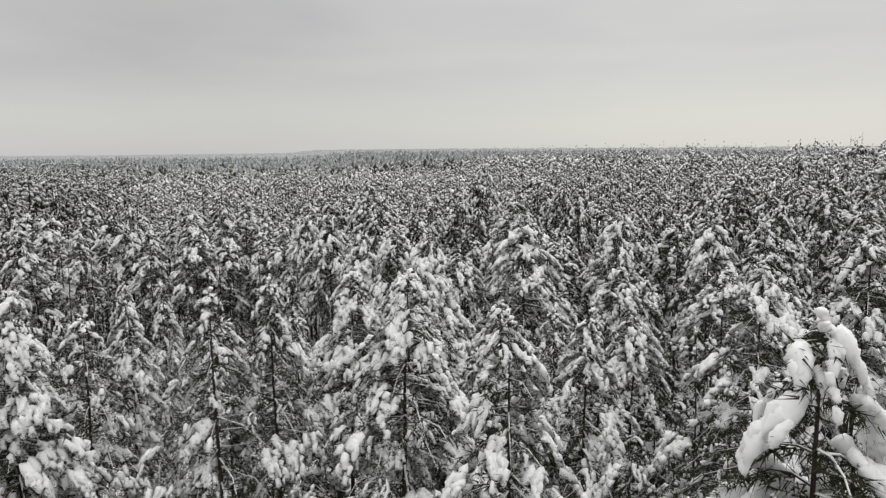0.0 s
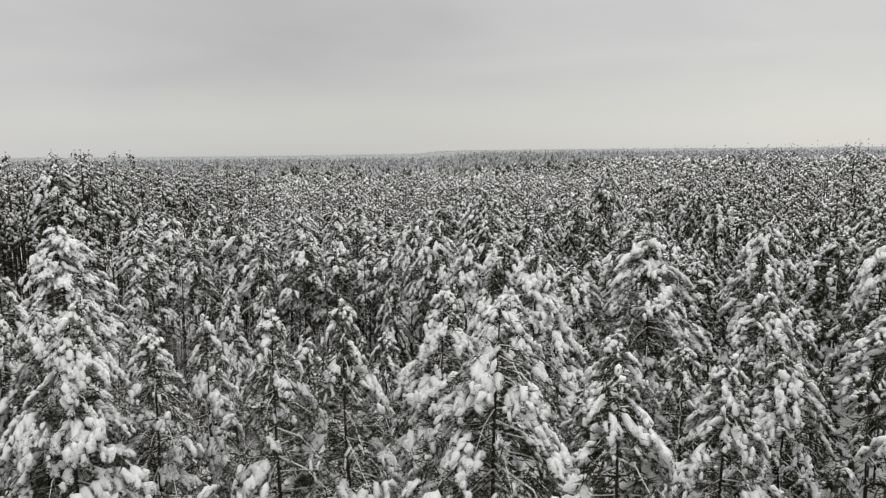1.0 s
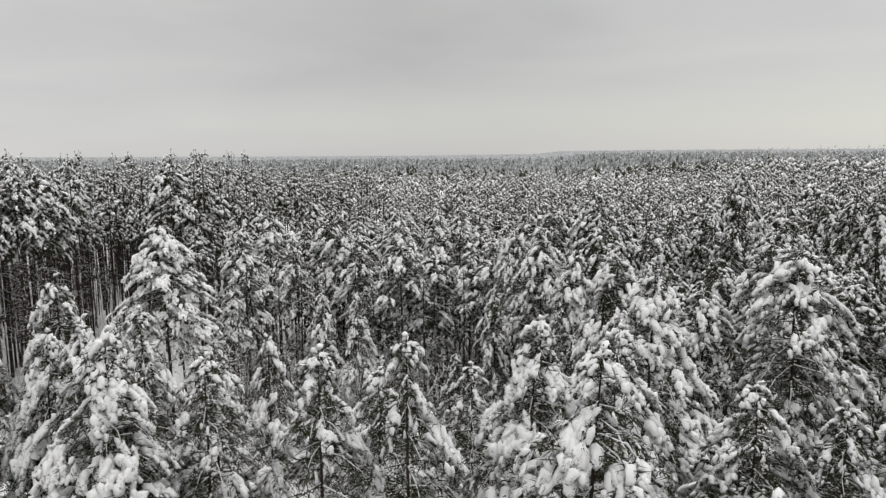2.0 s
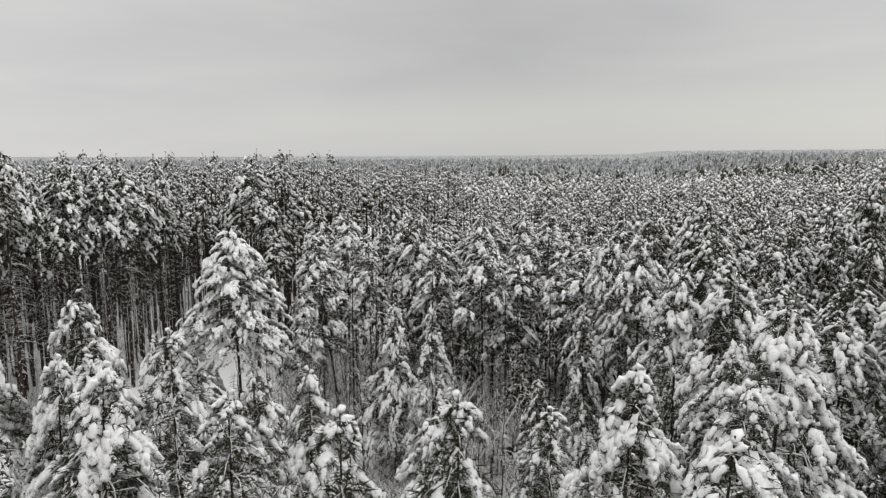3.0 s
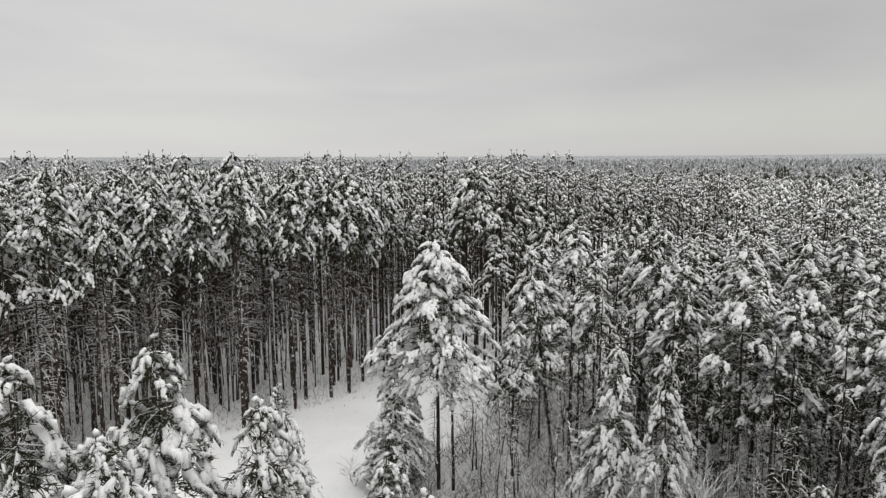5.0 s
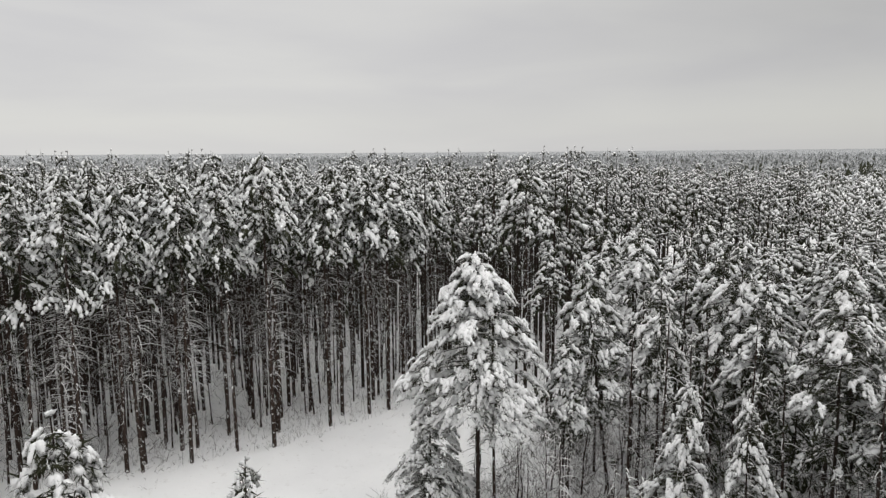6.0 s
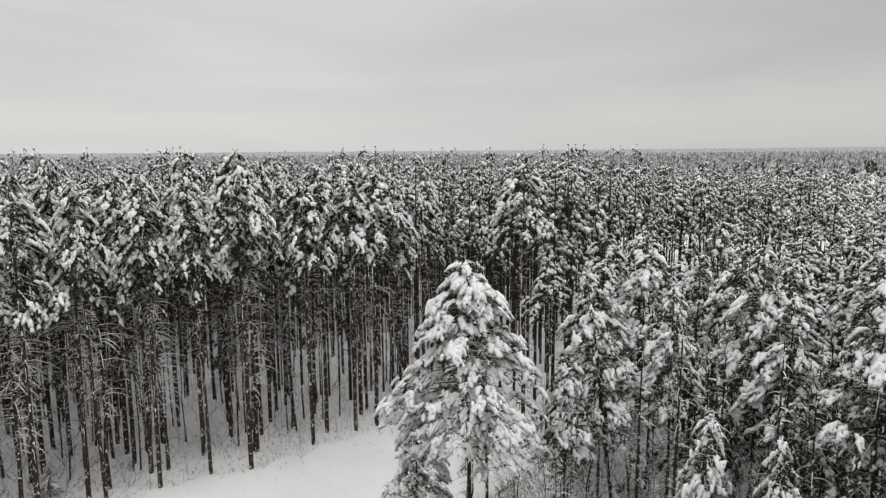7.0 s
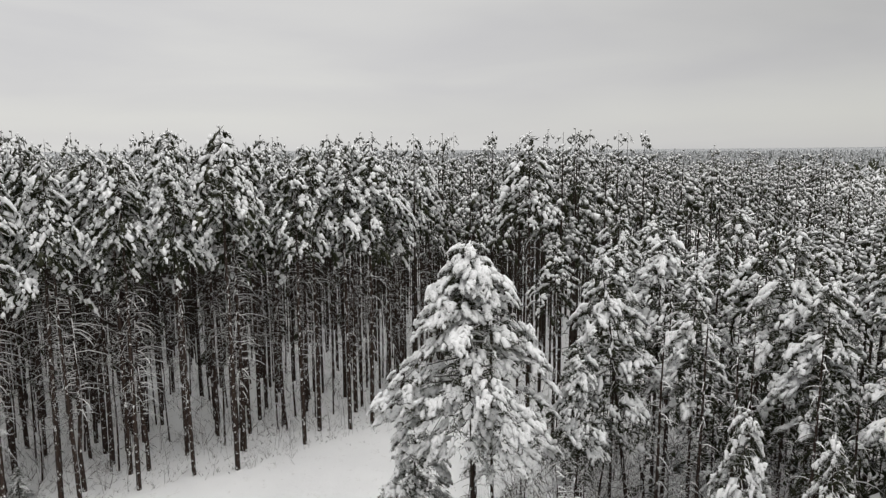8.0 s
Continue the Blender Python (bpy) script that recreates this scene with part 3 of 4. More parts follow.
# added lower growth with little snow, darkening the gaps between them
for x, y, top in ((-4.6, 23.0, 12.0), (0.6, 21.8, 11.5), (4.4, 21.6, 11.0), (8.6, 20.6, 13.0), (9.0, 28.6, 12.0), (1.6, 29.6, 13.0), (-4.8, 27.8, 12.0), (-18.6, 22.0, 11.0), (-12.6, 22.4, 12.0), (-20.4, 29.6, 11.5), (13.6, 29.0, 14.0), (13.0, 18.2, 15.0)):
    DARK_FILL.plant(x, y, top - 1.5, 1.0)
for x, y, top in ((2.0, 37.6, 13.0), (7.6, 39.0, 14.0), (-3.4, 36.4, 13.0), (-0.6, 33.8, 12.0), (7.2, 32.0, 12.5), (14.8, 36.0, 15.0), (9.8, 15.6, 16.0), (12.4, 35.6, 13.0), (11.0, 31.0, 10.0), (14.5, 41.5, 13.5), (5.6, 14.6, 13.0), (-2.2, 20.0, 11.0), (-8.6, 28.6, 11.0)):
    DARK_FILL.plant(x, y, top - 1.5, 1.0)

# the lone pine and the grove behind it
LONE.plant(-38.4, 49.9, 17.9, 1.08, turn=20)
for x, y, top, wide in ((-25.9, 52.8, 12.8, 0.8), (-22.7, 52.9, 13.0, 0.75)):
    LOW.plant(x, y, top, wide * 1.2)
LOW.plant(-41.2, 48.2, 9.6, 1.0, label="low bushy pine thick with snow at the glade")
LOW.plant(-39.8, 47.0, 6.2, 0.75, label="low bushy pine thick with snow at the glade")
GROVE.plant(-35.2, 58.4, 16.9, 1.0, 0, turn=-58, tip=7, label="leaning slender pine with snowy crown")
for x, y, top, wide in ((-39.9, 61.9, 16.4, 0.9), (-39.3, 65.2, 17.8, 1.1), (-28.1, 63.4, 16.0, 1.0), (-30.8, 64.8, 18.2, 1.0), (-39.0, 73.0, 18.0, 1.1), (-21.0, 64.2, 14.8, 1.0), (-18.0, 65.2, 15.6, 1.0), (-23.4, 62.4, 17.7, 1.0), (-22.2, 74.6, 18.0, 1.1), (-36.2, 55.0, 12.5, 0.7), (-33.4, 60.6, 16.0, 0.9), (-15.4, 63.4, 16.4, 1.0)):
    GROVE.plant(x, y, top, wide)
for x, y, top, wide in ((-14.4, 61.4, 12.5, 1.0), (-12.4, 55.0, 13.7, 1.0), (-14.2, 51.0, 9.6, 0.9), (-7.5, 56.6, 11.0, 0.9), (-13.3, 38.4, 13.1, 1.0), (-61.6, 31.0, 2.2, 0.4)):
    SPRUCE.plant(x, y, top, wide)

# front rows of the tall stand along the glade
FRONT = [(-64.7, 30.1), (-67.2, 31.0), (-59.9, 33.2), (-59.4, 34.2), (-68.3, 36.3), (-61.2, 37.5), (-58.7, 37.6), (-66.0, 39.3), (-68.8, 41.2), (-76.4, 43.8), (-62.1, 41.5), (-58.6, 41.1), (-64.2, 44.3), (-63.3, 46.6), (-65.6, 48.2), (-67.3, 49.4)]
FRONT += [(-68.4, 50.7), (-63.5, 49.5), (-59.0, 49.4), (-60.5, 51.3), (-73.0, 58.9), (-59.5, 53.5), (-62.4, 55.5), (-63.0, 56.4), (-59.1, 55.3), (-61.1, 58.2), (-68.2, 63.1), (-64.8, 64.8), (-63.2, 60.7), (-69.1, 48.2), (-67.9, 45.2), (-64.4, 63.6)]
rng = random.Random(7)
for x, y in FRONT:
    STAND.plant(x, y, rng.uniform(20.8, 23.2), rng.uniform(0.8, 1.1), tip=rng.uniform(-1.5, 1.5))


# ---------------------------------------------------------------- the rest of the woods
def bearing(x, y):
    return math.degrees(math.atan2(-(x + 4), y - 12))


def zone(x, y):
    """Which growth stands at a place, or nothing."""
    if in_glade(x, y) or (x + 6) ** 2 / 2 + (y - 6) ** 2 < 30:
        return None
    if x < -56 or (x < -46 and y > 66 and x + y < 20):
        return "stand"
    if y < 48 and -27 <= x < -9 - 0.45 * max(0, y - 27):
        return None
    if x < -8 and y < 57:
        return None
    if x < -6 - 0.25 * (y - 50) and y < 96:
        return "grove"
    return "thicket"


def scattered(step, near, far, seed, b0=-42, b1=100):
    """Places on a shaken grid, by distance from the middle of the flight."""
    r = random.Random(seed)
    n = int(far / step) + 2
    out = []
    for i in range(-n, n):
        for j in range(-n, n):
            x, y = (i + r.uniform(-0.42, 0.42)) * step - 4, (j + r.uniform(-0.42, 0.42)) * step + 12
            d = math.hypot(x + 4, y - 12)
            if near <= d < far and b0 < bearing(x, y) < b1:
                out.append((d, x, y))
    return sorted(out)


SINGLE = 140  # trees of the woods that stand as things of their own; those farther off are joined
rest, bushy = [], []
rng = random.Random(3)
taken = {}
for x, y in PLANTED:
    taken.setdefault((int(x // 4), int(y // 4)), []).append((x, y))


def free(x, y, gap):
    cx, cy = int(x // 4), int(y // 4)
    return all((x - a) ** 2 + (y - b) ** 2 > gap * gap for i in (-1, 0, 1) for j in (-1, 0, 1) for a, b in taken.get((cx + i, cy + j), ()))


for d, x, y in scattered(3.0, 9, 132, 5):
    what = zone(x, y)
    if not what or not free(x, y, {"stand": 2.1, "grove": 3.3 if y > 62 else 5.0, "thicket": 5.0 if d < 55 else 4.2}[what]):
        continue
    if what != "stand" and rng.random() < (0.25 if d < 55 else 0.1):
        continue
    taken.setdefault((int(x // 4), int(y // 4)), []).append((x, y))
    g = float(land(x, y))
    tops = {"stand": (21.2, 24.2) if d < 100 else (19.5, 22.3), "grove": (14.5, 18.0), "thicket": (13.8, 19.0)}[what]
    top = g + rng.uniform(*tops) + (1.6 if what == "thicket" and d > 60 else 0)
    if what == "thicket" and x > -30 and d > 40 and rng.random() < 0.18:  # taller heads stand out of the roof of crowns
        top += rng.uniform(0.6, 1.7)
    if SINGLE > 0:
        SINGLE -= 1
        if what == "thicket" and d > 50:
            BUSHY.plant(x, y, top, rng.uniform(0.9, 1.2))
        elif what == "stand" or d > 62:
            STAND.plant(x, y, top, rng.uniform(0.8, 1.15), tip=rng.uniform(-1.5, 1.5))
        elif what == "grove":
            GROVE.plant(x, y, top, rng.uniform(0.8, 1.1))
        else:
            THICKET.plant(x, y, top, rng.uniform(0.85, 1.2))
    else:
        (rest if what != "thicket" else bushy).append((x, y, g, top))


# dark half-grown pines added to darken the gaps of the nearer thicket
rng = random.Random(17)
gaps = 48
for d, x, y in scattered(3.1, 9, 50, 19):
    if gaps and zone(x, y) == "thicket" and free(x, y, 2.1) and math.hypot(x, y - 4) > 9:
        taken.setdefault((int(x // 4), int(y // 4)), []).append((x, y))
        DARK_FILL.plant(x, y, float(land(x, y)) + rng.uniform(7.5, 11.5), rng.uniform(0.9, 1.2))
        gaps -= 1


# and under the grove
gaps = 36
for d, x, y in scattered(3.3, 40, 100, 23):
    if gaps and zone(x, y) == "grove" and y > 61 and x > -44 and free(x, y, 2.0):
        taken.setdefault((int(x // 4), int(y // 4)), []).append((x, y))
        DARK_FILL.plant(x, y, rng.uniform(7.0, 12.0), rng.uniform(0.8, 1.1), label="half-grown dark pine with little snow under the grove")
        gaps -= 1


def joined(name, label, shapes, height, places, seed):
    """Many trees far off, joined into one part for each surface."""
    r = np.random.default_rng(seed)
    root = tagged(new(name), label, "forest", "", "stuff")
    sets = [{k: g.arrays() for k, g in conifer(**s).items() if g.count} for s in shapes]
    sums = {}
    for i, (x, y, g, top) in enumerate(places):
        a, w = r.uniform(0, 6.283), r.uniform(0.8, 1.2)
        c, s, h = math.cos(a) * w, math.sin(a) * w, (top - g) / height
        turn = np.array([[c, s, 0], [-s, c, 0], [0, 0, h]])
        for key, (v, f) in sets[i % len(sets)].items():
            sums.setdefault(key, Geo()).add(v @ turn + [x, y, g], f)
    for key, geo in sums.items():
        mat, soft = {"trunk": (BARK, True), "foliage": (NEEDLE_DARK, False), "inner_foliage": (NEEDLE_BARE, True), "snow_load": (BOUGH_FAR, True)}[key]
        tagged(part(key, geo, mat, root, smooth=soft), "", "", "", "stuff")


joined("pine_woods", "dense snow-covered pine woods behind the first rows", [shape(s, height=19.0, base=11.0, reach=r, profile=tall_crown, level="back", arms=22, hang=0.75, load=1.15, shelter=0.65, rising=0.72) for s, r in ((71, 2.2), (72, 1.9), (73, 2.4), (74, 2.1))], 19.0, rest, 1)

# Unseen pines added behind the flight, cutting stray light from open snow.
for d, x, y in scattered(4.6, 8, 58, 15, -180, 180):
    if not -42 < bearing(x, y) < 100 and free(x, y, 3.0) and not in_glade(x, y) and (x + 6) ** 2 / 2 + (y - 6) ** 2 > 30:
        bushy.append((x, y, float(land(x, y)), rng.uniform(13.5, 18.0)))
joined("thicket_woods", "close snowy pine thicket running into the distance, plus unseen pines added behind", [shape(s, height=19.0, base=8.0, reach=r, profile=dome_crown, level="back", arms=25, load=1.15, shelter=0.8, rising=0.72) for s, r in ((75, 3.4), (76, 2.9), (77, 3.6))], 19.0, bushy, 3)

rng = random.Random(9)
far = []
for d, x, y in scattered(4.8, 132, 300, 6, -40, 96):
    g = float(land(x, y))
    far.append((x, y, g, g + rng.uniform(16.5, 20.6)))
joined("far_pine_woods", "snow-dusted pine woods stretching away over flat land", [shape(s, height=19.0, base=2.0, reach=r, profile=dome_crown, level="far", arms=6, hang=0.8, load=1.1, shelter=0.8, rising=0.7) for s, r in ((81, 2.8), (82, 2.4), (83, 3.0))], 19.0, far, 2)


def horizon_woods():
    """Woods from 300 m to the horizon: single pointed crowns, then a closed ragged roof of crowns."""
    r = np.random.default_rng(4)
    root = tagged(new("horizon_woods"), "endless snowy forest fading to the horizon", "forest", "", "stuff")
    crowns, dark = Geo(), Geo()
    n = 7000
    d = np.sqrt(r.uniform(295 ** 2, 760 ** 2, n))
    b = np.radians(r.uniform(-39, 95, n))
    x, y = -4 - d * np.sin(b), 12 + d * np.cos(b)
    g = land(x, y)
    top = g + r.uniform(16.5, 20.5, n)
    up = np.tile([[0.02, 0.0, 1.0]], (n, 1)) + r.normal(0, 0.12, (n, 3))
    for geo, drop, wide, half in ((crowns, 2.6, 1.3, 2.7), (dark, 6.5, 1.7, 3.6)):
        size = np.c_[r.uniform(0.8, 1.2, n) * half, r.uniform(0.8, 1.2, n) * wide, r.uniform(0.8, 1.2, n) * wide]
        lobes(geo, r, np.c_[x, y, top - drop], up, size, "low", 0.3, 0.0)
    tagged(part("crown", crowns, CANOPY, root, smooth=False), "", "", "", "stuff")
    tagged(part("understorey", dark, NEEDLE_DARK, root, smooth=False), "", "", "", "stuff")
    ring, arc = np.geomspace(690, 3900, 46), np.radians(np.linspace(-60, 120, 620))
    gd, gb = np.meshgrid(ring, arc)
    gx, gy = -4 - gd * np.sin(gb), 12 + gd * np.cos(gb)
    z = land(gx, gy) + 16.2 + r.uniform(-1.6, 1.9, gx.shape)
    z[:, 0] -= 12
    idx = np.arange(gx.size).reshape(gx.shape)
    p, q, s, t = idx[:-1, :-1], idx[:-1, 1:], idx[1:, 1:], idx[1:, :-1]
    roof = Geo()
    roof.add(np.c_[gx.ravel(), gy.ravel(), z.ravel()], np.concatenate([np.stack([p, q, s], -1).reshape(-1, 3), np.stack([p, s, t], -1).reshape(-1, 3)]))
    tagged(part("canopy", roof, CANOPY, root, smooth=False), "", "", "", "stuff")


horizon_woods()


# ---------------------------------------------------------------- undergrowth and bare trees
def bare_tree(seed, height, reach, forks, name, label, category, group="", depth=3, stems=3, spread=0.22, first=0.45, caught=False):
    """A leafless tree or shrub: stems that fork upward, snow along every branch."""
    r = random.Random(seed)
    root = new(name)
    stem, twigs, snow = Geo(), Geo(), Geo()

    def grow(geo, at, way, length, thick, depth):
        pts, p, d = [at], Vector(at), Vector(way).normalized()
        for _ in range(3):
            d = (d + Vector((r.gauss(0, 0.12), r.gauss(0, 0.12), r.gauss(0.03, 0.08)))).normalized()
            p = p + d * length / 3
            pts.append(tuple(p))
        tube(geo, pts, np.linspace(thick, thick * 0.55, 4), 4 if depth > 1 else 3)
        if caught:  # driven snow stuck along the weather side
            tube(snow, [(x + 0.6 * thick, y - 0.5 * thick, z + 0.5 * thick) for x, y, z in pts], np.linspace(thick, thick * 0.5, 4) * 0.8, 3)
        if depth:
            for k in range(forks):
                q = Vector(pts[r.choice((1, 2, 3, 3))])
                side = Vector((r.gauss(0, 1), r.gauss(0, 1), r.uniform(-0.1, 0.5))).normalized()
                grow(twigs, tuple(q), d * 0.75 + side * reach, length * r.uniform(0.5, 0.75), max(thick * 0.5, 0.014), depth - 1)

    for k in range(stems):
        grow(stem, (r.uniform(-0.2, 0.2), r.uniform(-0.2, 0.2), -0.1), (r.gauss(0, spread), r.gauss(0, spread), 1), height * first, 0.011 * height, depth)
    part("trunk", stem, TWIG, root)
    tagged(part("branching", twigs, TWIG, root), kind="stuff")
    if caught:
        tagged(part("snow_load", snow, SNOW, root), kind="stuff")
    return tagged(root, label, category, group)


def snag(seed, height, name, label, category="dead tree", group="dead pines at the glade", thick=0.16, reach=1.0, low=0.3, step=0.19):
    """A dead pine: bare pole with drooping dead limbs, each lined with snow."""
    r = np.random.default_rng(seed)
    root = new(name)
    pole, limbs = Geo(), Geo()
    hs = np.linspace(-0.2, height, 7)
    line = np.c_[np.cumsum(r.normal(0, 0.06, 7)), np.cumsum(r.normal(0, 0.06, 7)), hs]
    tube(pole, line, np.linspace(thick, thick * 0.2, 7), 7 if thick > 0.1 else 5)
    for h in np.arange(height * low, height - 0.2, step):
        az, length = r.uniform(0, 6.283), reach * (0.6 + 1.9 * (1 - abs(2 * h / height - 1.25))) * r.uniform(0.6, 1.25)
        out = np.array([np.cos(az), np.sin(az), 0])
        foot = np.array([np.interp(h, hs, line[:, k]) for k in range(3)])
        tube(limbs, [foot + out * length * q + [0, 0, length * (0.30 * q - 0.62 * q * q)] for q in (0, 0.35, 0.7, 1.0)], np.array((0.055, 0.046, 0.032, 0.012)) * (0.4 + 0.6 * reach), 3)
    part("trunk", pole, BARK_SNOWY, root)
    tagged(part("branching", limbs, TWIG, root), kind="stuff")
    return tagged(root, label, category, group)


grey = bare_tree(5, 9.0, 0.55, 4, "bare_tree", "leafless grey tree with snow-lined fanned branches", "tree", "", 3, 7, 0.34, 0.5, True)
grey.matrix_basis = spot(-19.3, 51.3, 0, 0.74, 1.0)
pole = snag(3, 16.5, "dead_pine", "dead pine pole with snow-lined bent bare limbs")
pole.matrix_basis = spot(-60.6, 34.6, 10, 1.0, 1.0)
for x, y, turn, high in ((-62.4, 30.2, 80, 0.95), (-61.0, 38.6, 150, 0.85), (-65.2, 33.6, 200, 1.0), (-60.6, 45.2, 260, 0.9), (-60.9, 29.4, 300, 0.8), (-67.7, 53.4, 30, 1.12)):
    copy_thing(pole, spot(x, y, turn, 1.0, high))

# slender bare saplings on the open floor before and between the pines of the grove
slim = snag(9, 9.0, "sapling", "slender leafless sapling with thin snowy twigs", "sapling", "saplings by the grove", 0.06, 0.4, 0.25, 0.26)
slim.matrix_basis = spot(-34.6, 54.0, 0, 1.0, 0.8)
r = random.Random(77)
for _ in range(95):
    x, y = r.uniform(-41.5, -13.0), r.uniform(50.5, 67.0)
    copy_thing(slim, spot(x, y, r.uniform(0, 360), r.uniform(0.8, 1.3), r.uniform(0.45, 1.2), 0.0, r.uniform(-4, 4)))
# bare trunks whose heads are lost in the crowns above
stem = snag(10, 12.0, "slender_pine", "thin dark pine trunk with short dead twigs", "tree", "saplings by the grove", 0.13, 0.45, 0.2, 0.3)
stem.matrix_basis = spot(-37.5, 50.5, 0, 1.0, 1.0)
for x, y, turn, high in ((-33.0, 57.6, 40, 1.1), (-31.8, 59.2, 90, 1.2), (-31.0, 61.6, 130, 1.1), (-29.8, 58.4, 200, 1.15), (-27.0, 59.8, 250, 1.2), (-25.2, 60.8, 300, 1.0), (-24.4, 57.0, 20, 0.9), (-20.6, 61.4, 70, 1.1), (-17.0, 61.0, 160, 1.2), (-36.8, 62.8, 220, 1.2)):
    copy_thing(stem, spot(x, y, turn, 1.0, high, 0.0, (x * 7 % 5) - 2.5))

bush = bare_tree(8, 2.6, 0.8, 4, "bare_shrub", "leafless snow-dusted shrub on the forest floor", "shrub", "shrubs", 2)
bush.matrix_basis = spot(-59.9, 35.8, 0, 1.0, 0.9)
for x, y, size in ((-57.4, 44.6, 0.55), (-57.2, 47.6, 0.5), (-58.2, 46.2, 0.7), (-42.6, 48.8, 1.3), (-43.4, 46.0, 1.0), (-42.0, 52.6, 1.4), (-44.0, 57.6, 1.2), (-43.0, 61.4, 1.3), (-47.0, 68.0, 1.3), (-51.0, 73.0, 1.5), (-55.4, 78.0, 1.5), (-61.0, 83.0, 1.6), (-33.0, 53.0, 1.4), (-35.6, 51.6, 1.2), (-30.2, 51.6, 1.1), (-29.0, 57.6, 1.5), (-34.0, 56.4, 1.5)):
    copy_thing(bush, spot(x, y, x * 97 % 360, size, size))
for x, y, size in ((-24.6, 57.4, 1.4), (-20.4, 56.8, 1.5), (-17.4, 54.0, 1.4), (-16.2, 47.6, 1.5), (-19.0, 45.0, 1.3), (-22.4, 47.4, 1.4), (-24.8, 43.6, 1.2), (-17.8, 41.0, 1.5), (-15.2, 43.4, 1.3), (-26.0, 49.0, 1.3), (-32.0, 48.6, 1.1), (-21.0, 40.0, 1.3), (-46.0, 63.0, 1.2), (-50.2, 66.2, 1.3), (-56.0, 70.6, 1.4)):
    copy_thing(bush, spot(x, y, x * 71 % 360, size, size * 1.1))
for x, y, size in ((-36.6, 60.2, 1.9), (-33.8, 62.6, 2.0), (-31.0, 60.4, 1.8), (-28.6, 60.0, 2.0), (-26.0, 64.0, 2.0), (-24.0, 59.6, 1.8), (-38.2, 54.6, 1.7), (-40.4, 57.6, 1.8), (-41.6, 64.4, 1.9), (-37.0, 67.4, 2.0), (-33.0, 67.6, 2.1), (-18.6, 59.4, 1.9), (-21.6, 60.8, 1.9), (-31.6, 56.2, 1.7), (-28.6, 53.6, 1.5), (-44.6, 69.6, 1.8)):
    copy_thing(bush, spot(x, y, x * 53 % 360, size * 0.8, size))

for x, y, size in ((-11.2, 25.4, 1.9), (-12.4, 28.4, 2.1), (-11.6, 30.6, 1.6), (-13.6, 32.6, 2.0), (-15.0, 34.8, 1.8), (-12.8, 36.2, 1.7), (-16.4, 37.6, 1.9)):
    copy_thing(bush, spot(x, y, x * 37 % 360, size, size))


def undergrowth():
    """Saplings, stalks and dry grass standing out of the snow; nobody could count them."""
    r = np.random.default_rng(12)
    stalks, grass = Geo(), Geo()
    n = 0
    while n < 2600:
        x, y = r.uniform(-100, -8), r.uniform(26, 100)
        edge = in_glade(x, y)
        if edge or (x > -42 and y < 42) or zone(x, y) == "thicket":
            continue
        n += 1
        z = float(land(x, y))
        high = r.lognormal(0.35, 0.55)
        lean = r.normal(0, 0.12, 2) * high
        mid = np.array([x, y, z]) + np.array([lean[0] * 0.4, lean[1] * 0.4, high * 0.5])
        tube(stalks, [(x, y, z - 0.1), mid, (x + lean[0], y + lean[1], z + high)], (0.016, 0.012, 0.004), 3)
        for _ in range(2):
            az, q = r.uniform(0, 6.28), r.uniform(0.3, 0.8)
            a = np.array([x + lean[0] * q, y + lean[1] * q, z + high * q])
            tube(stalks, [a, a + 0.3 * high * np.array([np.cos(az), np.sin(az), 0.7])], (0.008, 0.003), 3)
    brush = Geo()
    k = 34000
    bx, by = r.uniform(-46, -6, k), r.uniform(22, 78, k)
    ok = np.array([not in_glade(a, b) and (a < -8 - 0.45 * max(0, b - 27) or b > 50) for a, b in zip(bx, by)])
    # the brush stands in drifts, with bare snow between them
    ok &= np.array([noise.noise((a * 0.22, b * 0.22, 3)) + 0.5 * noise.noise((a * 0.7, b * 0.7, 6)) > r.uniform(-0.6, 0.2) for a, b in zip(bx, by)])
    bx, by = bx[ok], by[ok]
    sx, sy = r.uniform(-100, -61, 6000), 15 + 60 * r.random(6000) ** 1.8
    bx, by = np.r_[bx, sx], np.r_[by, sy]
    at = np.c_[bx, by, land(bx, by) + 0.3]
    sprays(brush, r, at, np.c_[r.normal(0, 0.2, (len(at), 2)), np.ones(len(at))], r.lognormal(0.05, 0.5, len(at)), 3, 0.012, 0.3)
    n = 0
    spots = []
    while n < 900:
        x, y = r.uniform(-64, -56), r.uniform(28, 66)
        if in_glade(x, y) and not (in_glade(x, y) and not in_glade(x + 1.6, y)) and r.random() < 0.9:
            continue
        spots.append((x, y, 0.05))
        n += 1
    spots = np.array(spots)
    sprays(grass, r, spots, np.tile([[0.05, 0.02, 1.0]], (len(spots), 1)) + r.normal(0, 0.1, (len(spots), 3)), r.uniform(0.3, 0.7, len(spots)), 7, 0.008, 0.5)
    root = tagged(new("undergrowth"), "thin bare saplings and dry grass in the snow", "undergrowth", "", "stuff")
    tagged(part("stalks", stalks, TWIG, root), kind="stuff")
    tagged(part("brushwood", brush, BARK, root, smooth=False), kind="stuff")
    tagged(part("dry_grass", grass, TWIG, root, smooth=False), kind="stuff")


undergrowth()


THIN = []


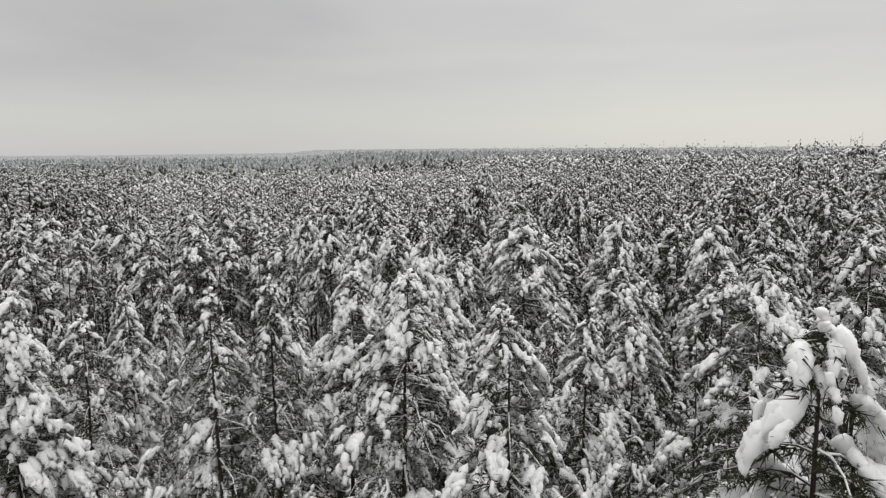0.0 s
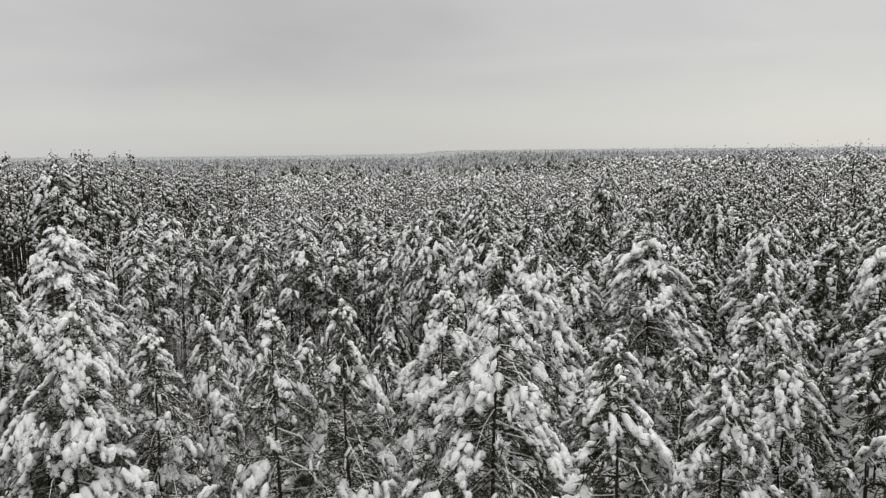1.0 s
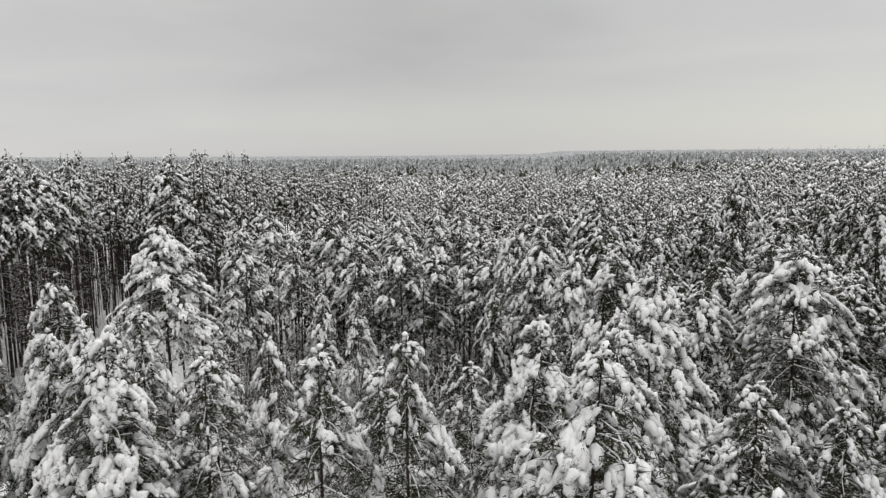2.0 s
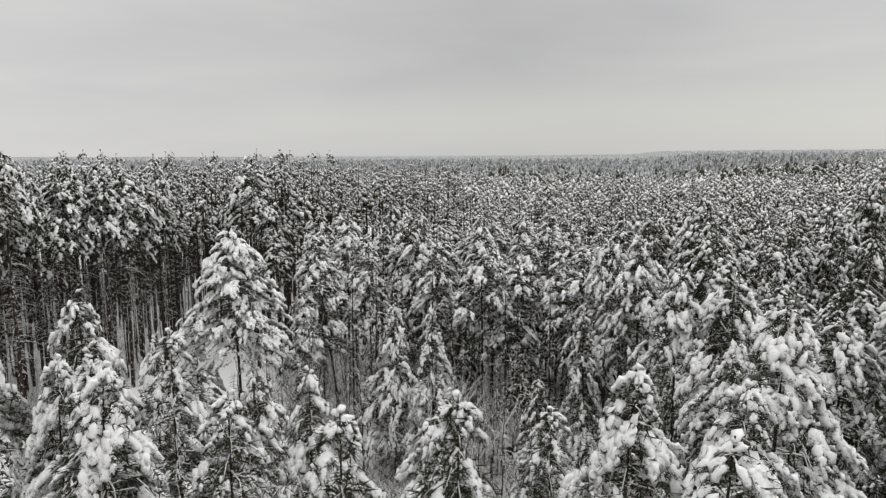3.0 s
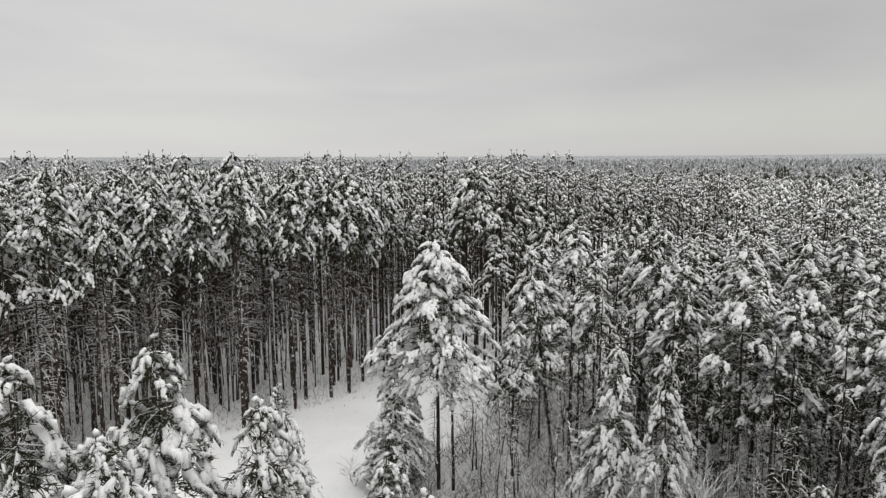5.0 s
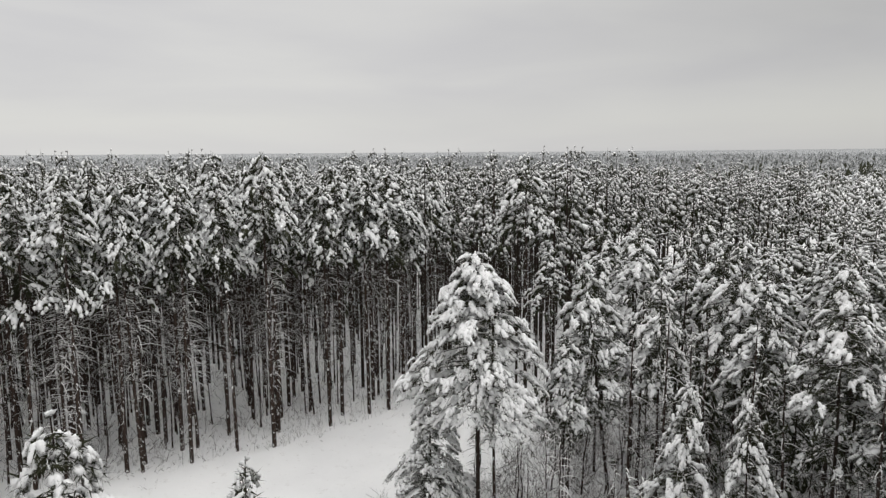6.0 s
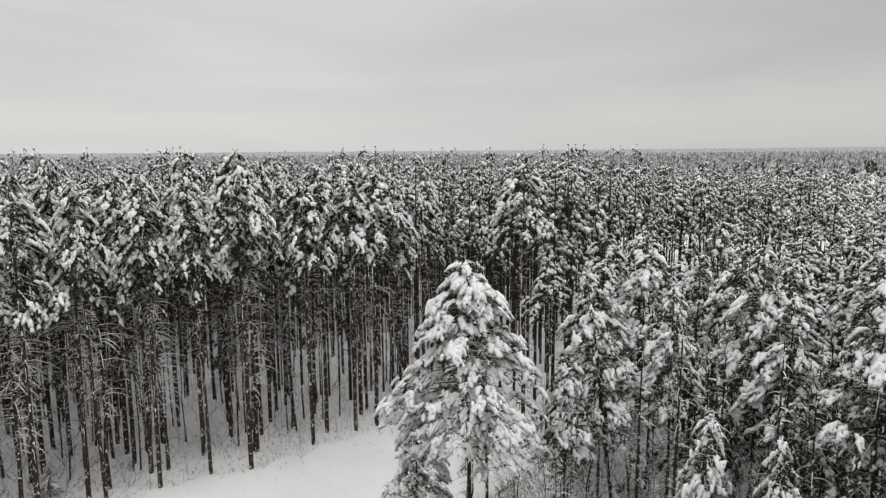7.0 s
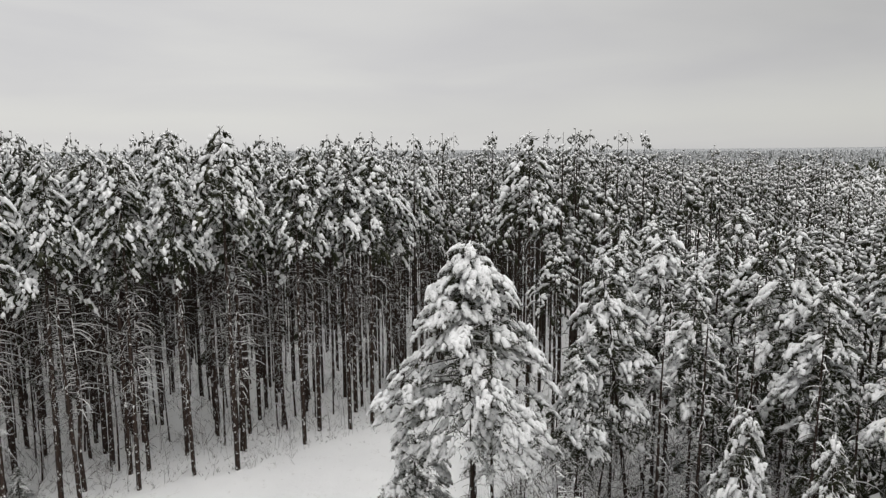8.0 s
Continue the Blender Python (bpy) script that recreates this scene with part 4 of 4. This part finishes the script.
def stand_poles():
    """Thin suppressed trunks with dead twigs, deep in the tall stand."""
    r = np.random.default_rng(21)
    poles, twigs = Geo(), Geo()
    n, single = 0, 0
    while n < 1500:
        x, y = r.uniform(-135, -60), r.uniform(14, 135)
        if zone(x, y) != "stand" or x > -62 - 0.35 * max(0, y - 58):
            continue
        n += 1
        high, lean = r.uniform(7, 15), r.normal(0, 0.25, 2)
        if single < 240 and x > -82 and 24 < y < 84:
            m = spot(x, y, r.uniform(0, 360), r.uniform(0.8, 1.2), high / 11.0, 0.0, r.normal(0, 1.2))
            if single < 2:
                THIN.append(snag(40 + single, 11.0, "thin_pine", "thin bare pine trunk with dead twigs in the tall stand", "tree", "thin trunks in the stand", 0.08, 0.42, 0.3, 0.5))
                THIN[single].matrix_basis = m
            else:
                first = THIN[single % 2]
                copy_thing(first, m @ Matrix.Diagonal([1 / v for v in first.scale] + [1]))
            single += 1
            continue
        tube(poles, [(x, y, -0.2), (x + lean[0] * 0.4, y + lean[1] * 0.4, high * 0.5), (x + lean[0], y + lean[1], high)], (0.085, 0.065, 0.02), 3)
        k = 14
        q = r.uniform(0.3, 1.0, k)
        at = np.c_[x + lean[0] * q, y + lean[1] * q, high * q]
        az = r.uniform(0, 6.28, k)
        fringe(twigs, r, at, np.c_[np.cos(az), np.sin(az), np.full(k, -0.2)], np.full(k, 0.1), 1, 1.3, 0.03)
    root = tagged(new("thin_trunks"), "thin bare trunks and dead twigs crowding the stand", "forest", "", "stuff")
    tagged(part("trunk", poles, BARK, root), kind="stuff")
    tagged(part("dead_twigs", twigs, BARK, root, smooth=False), kind="stuff")


stand_poles()


# low pines under the tall stand, well back from the glade, added for darkness
rng = random.Random(31)
low = []
for d, x, y in scattered(4.0, 50, 140, 8, -40, 100):
    what = zone(x, y)
    if (what == "stand" and x < -78 - 0.25 * max(0, y - 36) + 0.6 * max(0, y - 85)) or (what == "stand" and y > 82 and x > -68) or (what == "grove" and y > 61) or (what == "thicket" and d > 58):
        g = float(land(x, y))
        low.append((x, y, g, g + rng.uniform(4.5, 10.5)))
joined("low_fill_woods", "low pines added under the tall woods to darken their depths", [shape(s, height=7.0, base=0.6, reach=r, profile=full_crown, level="back", arms=7, load=0.3, fat=0.7) for s, r in ((91, 2.6), (92, 2.2))], 7.0, low, 5)
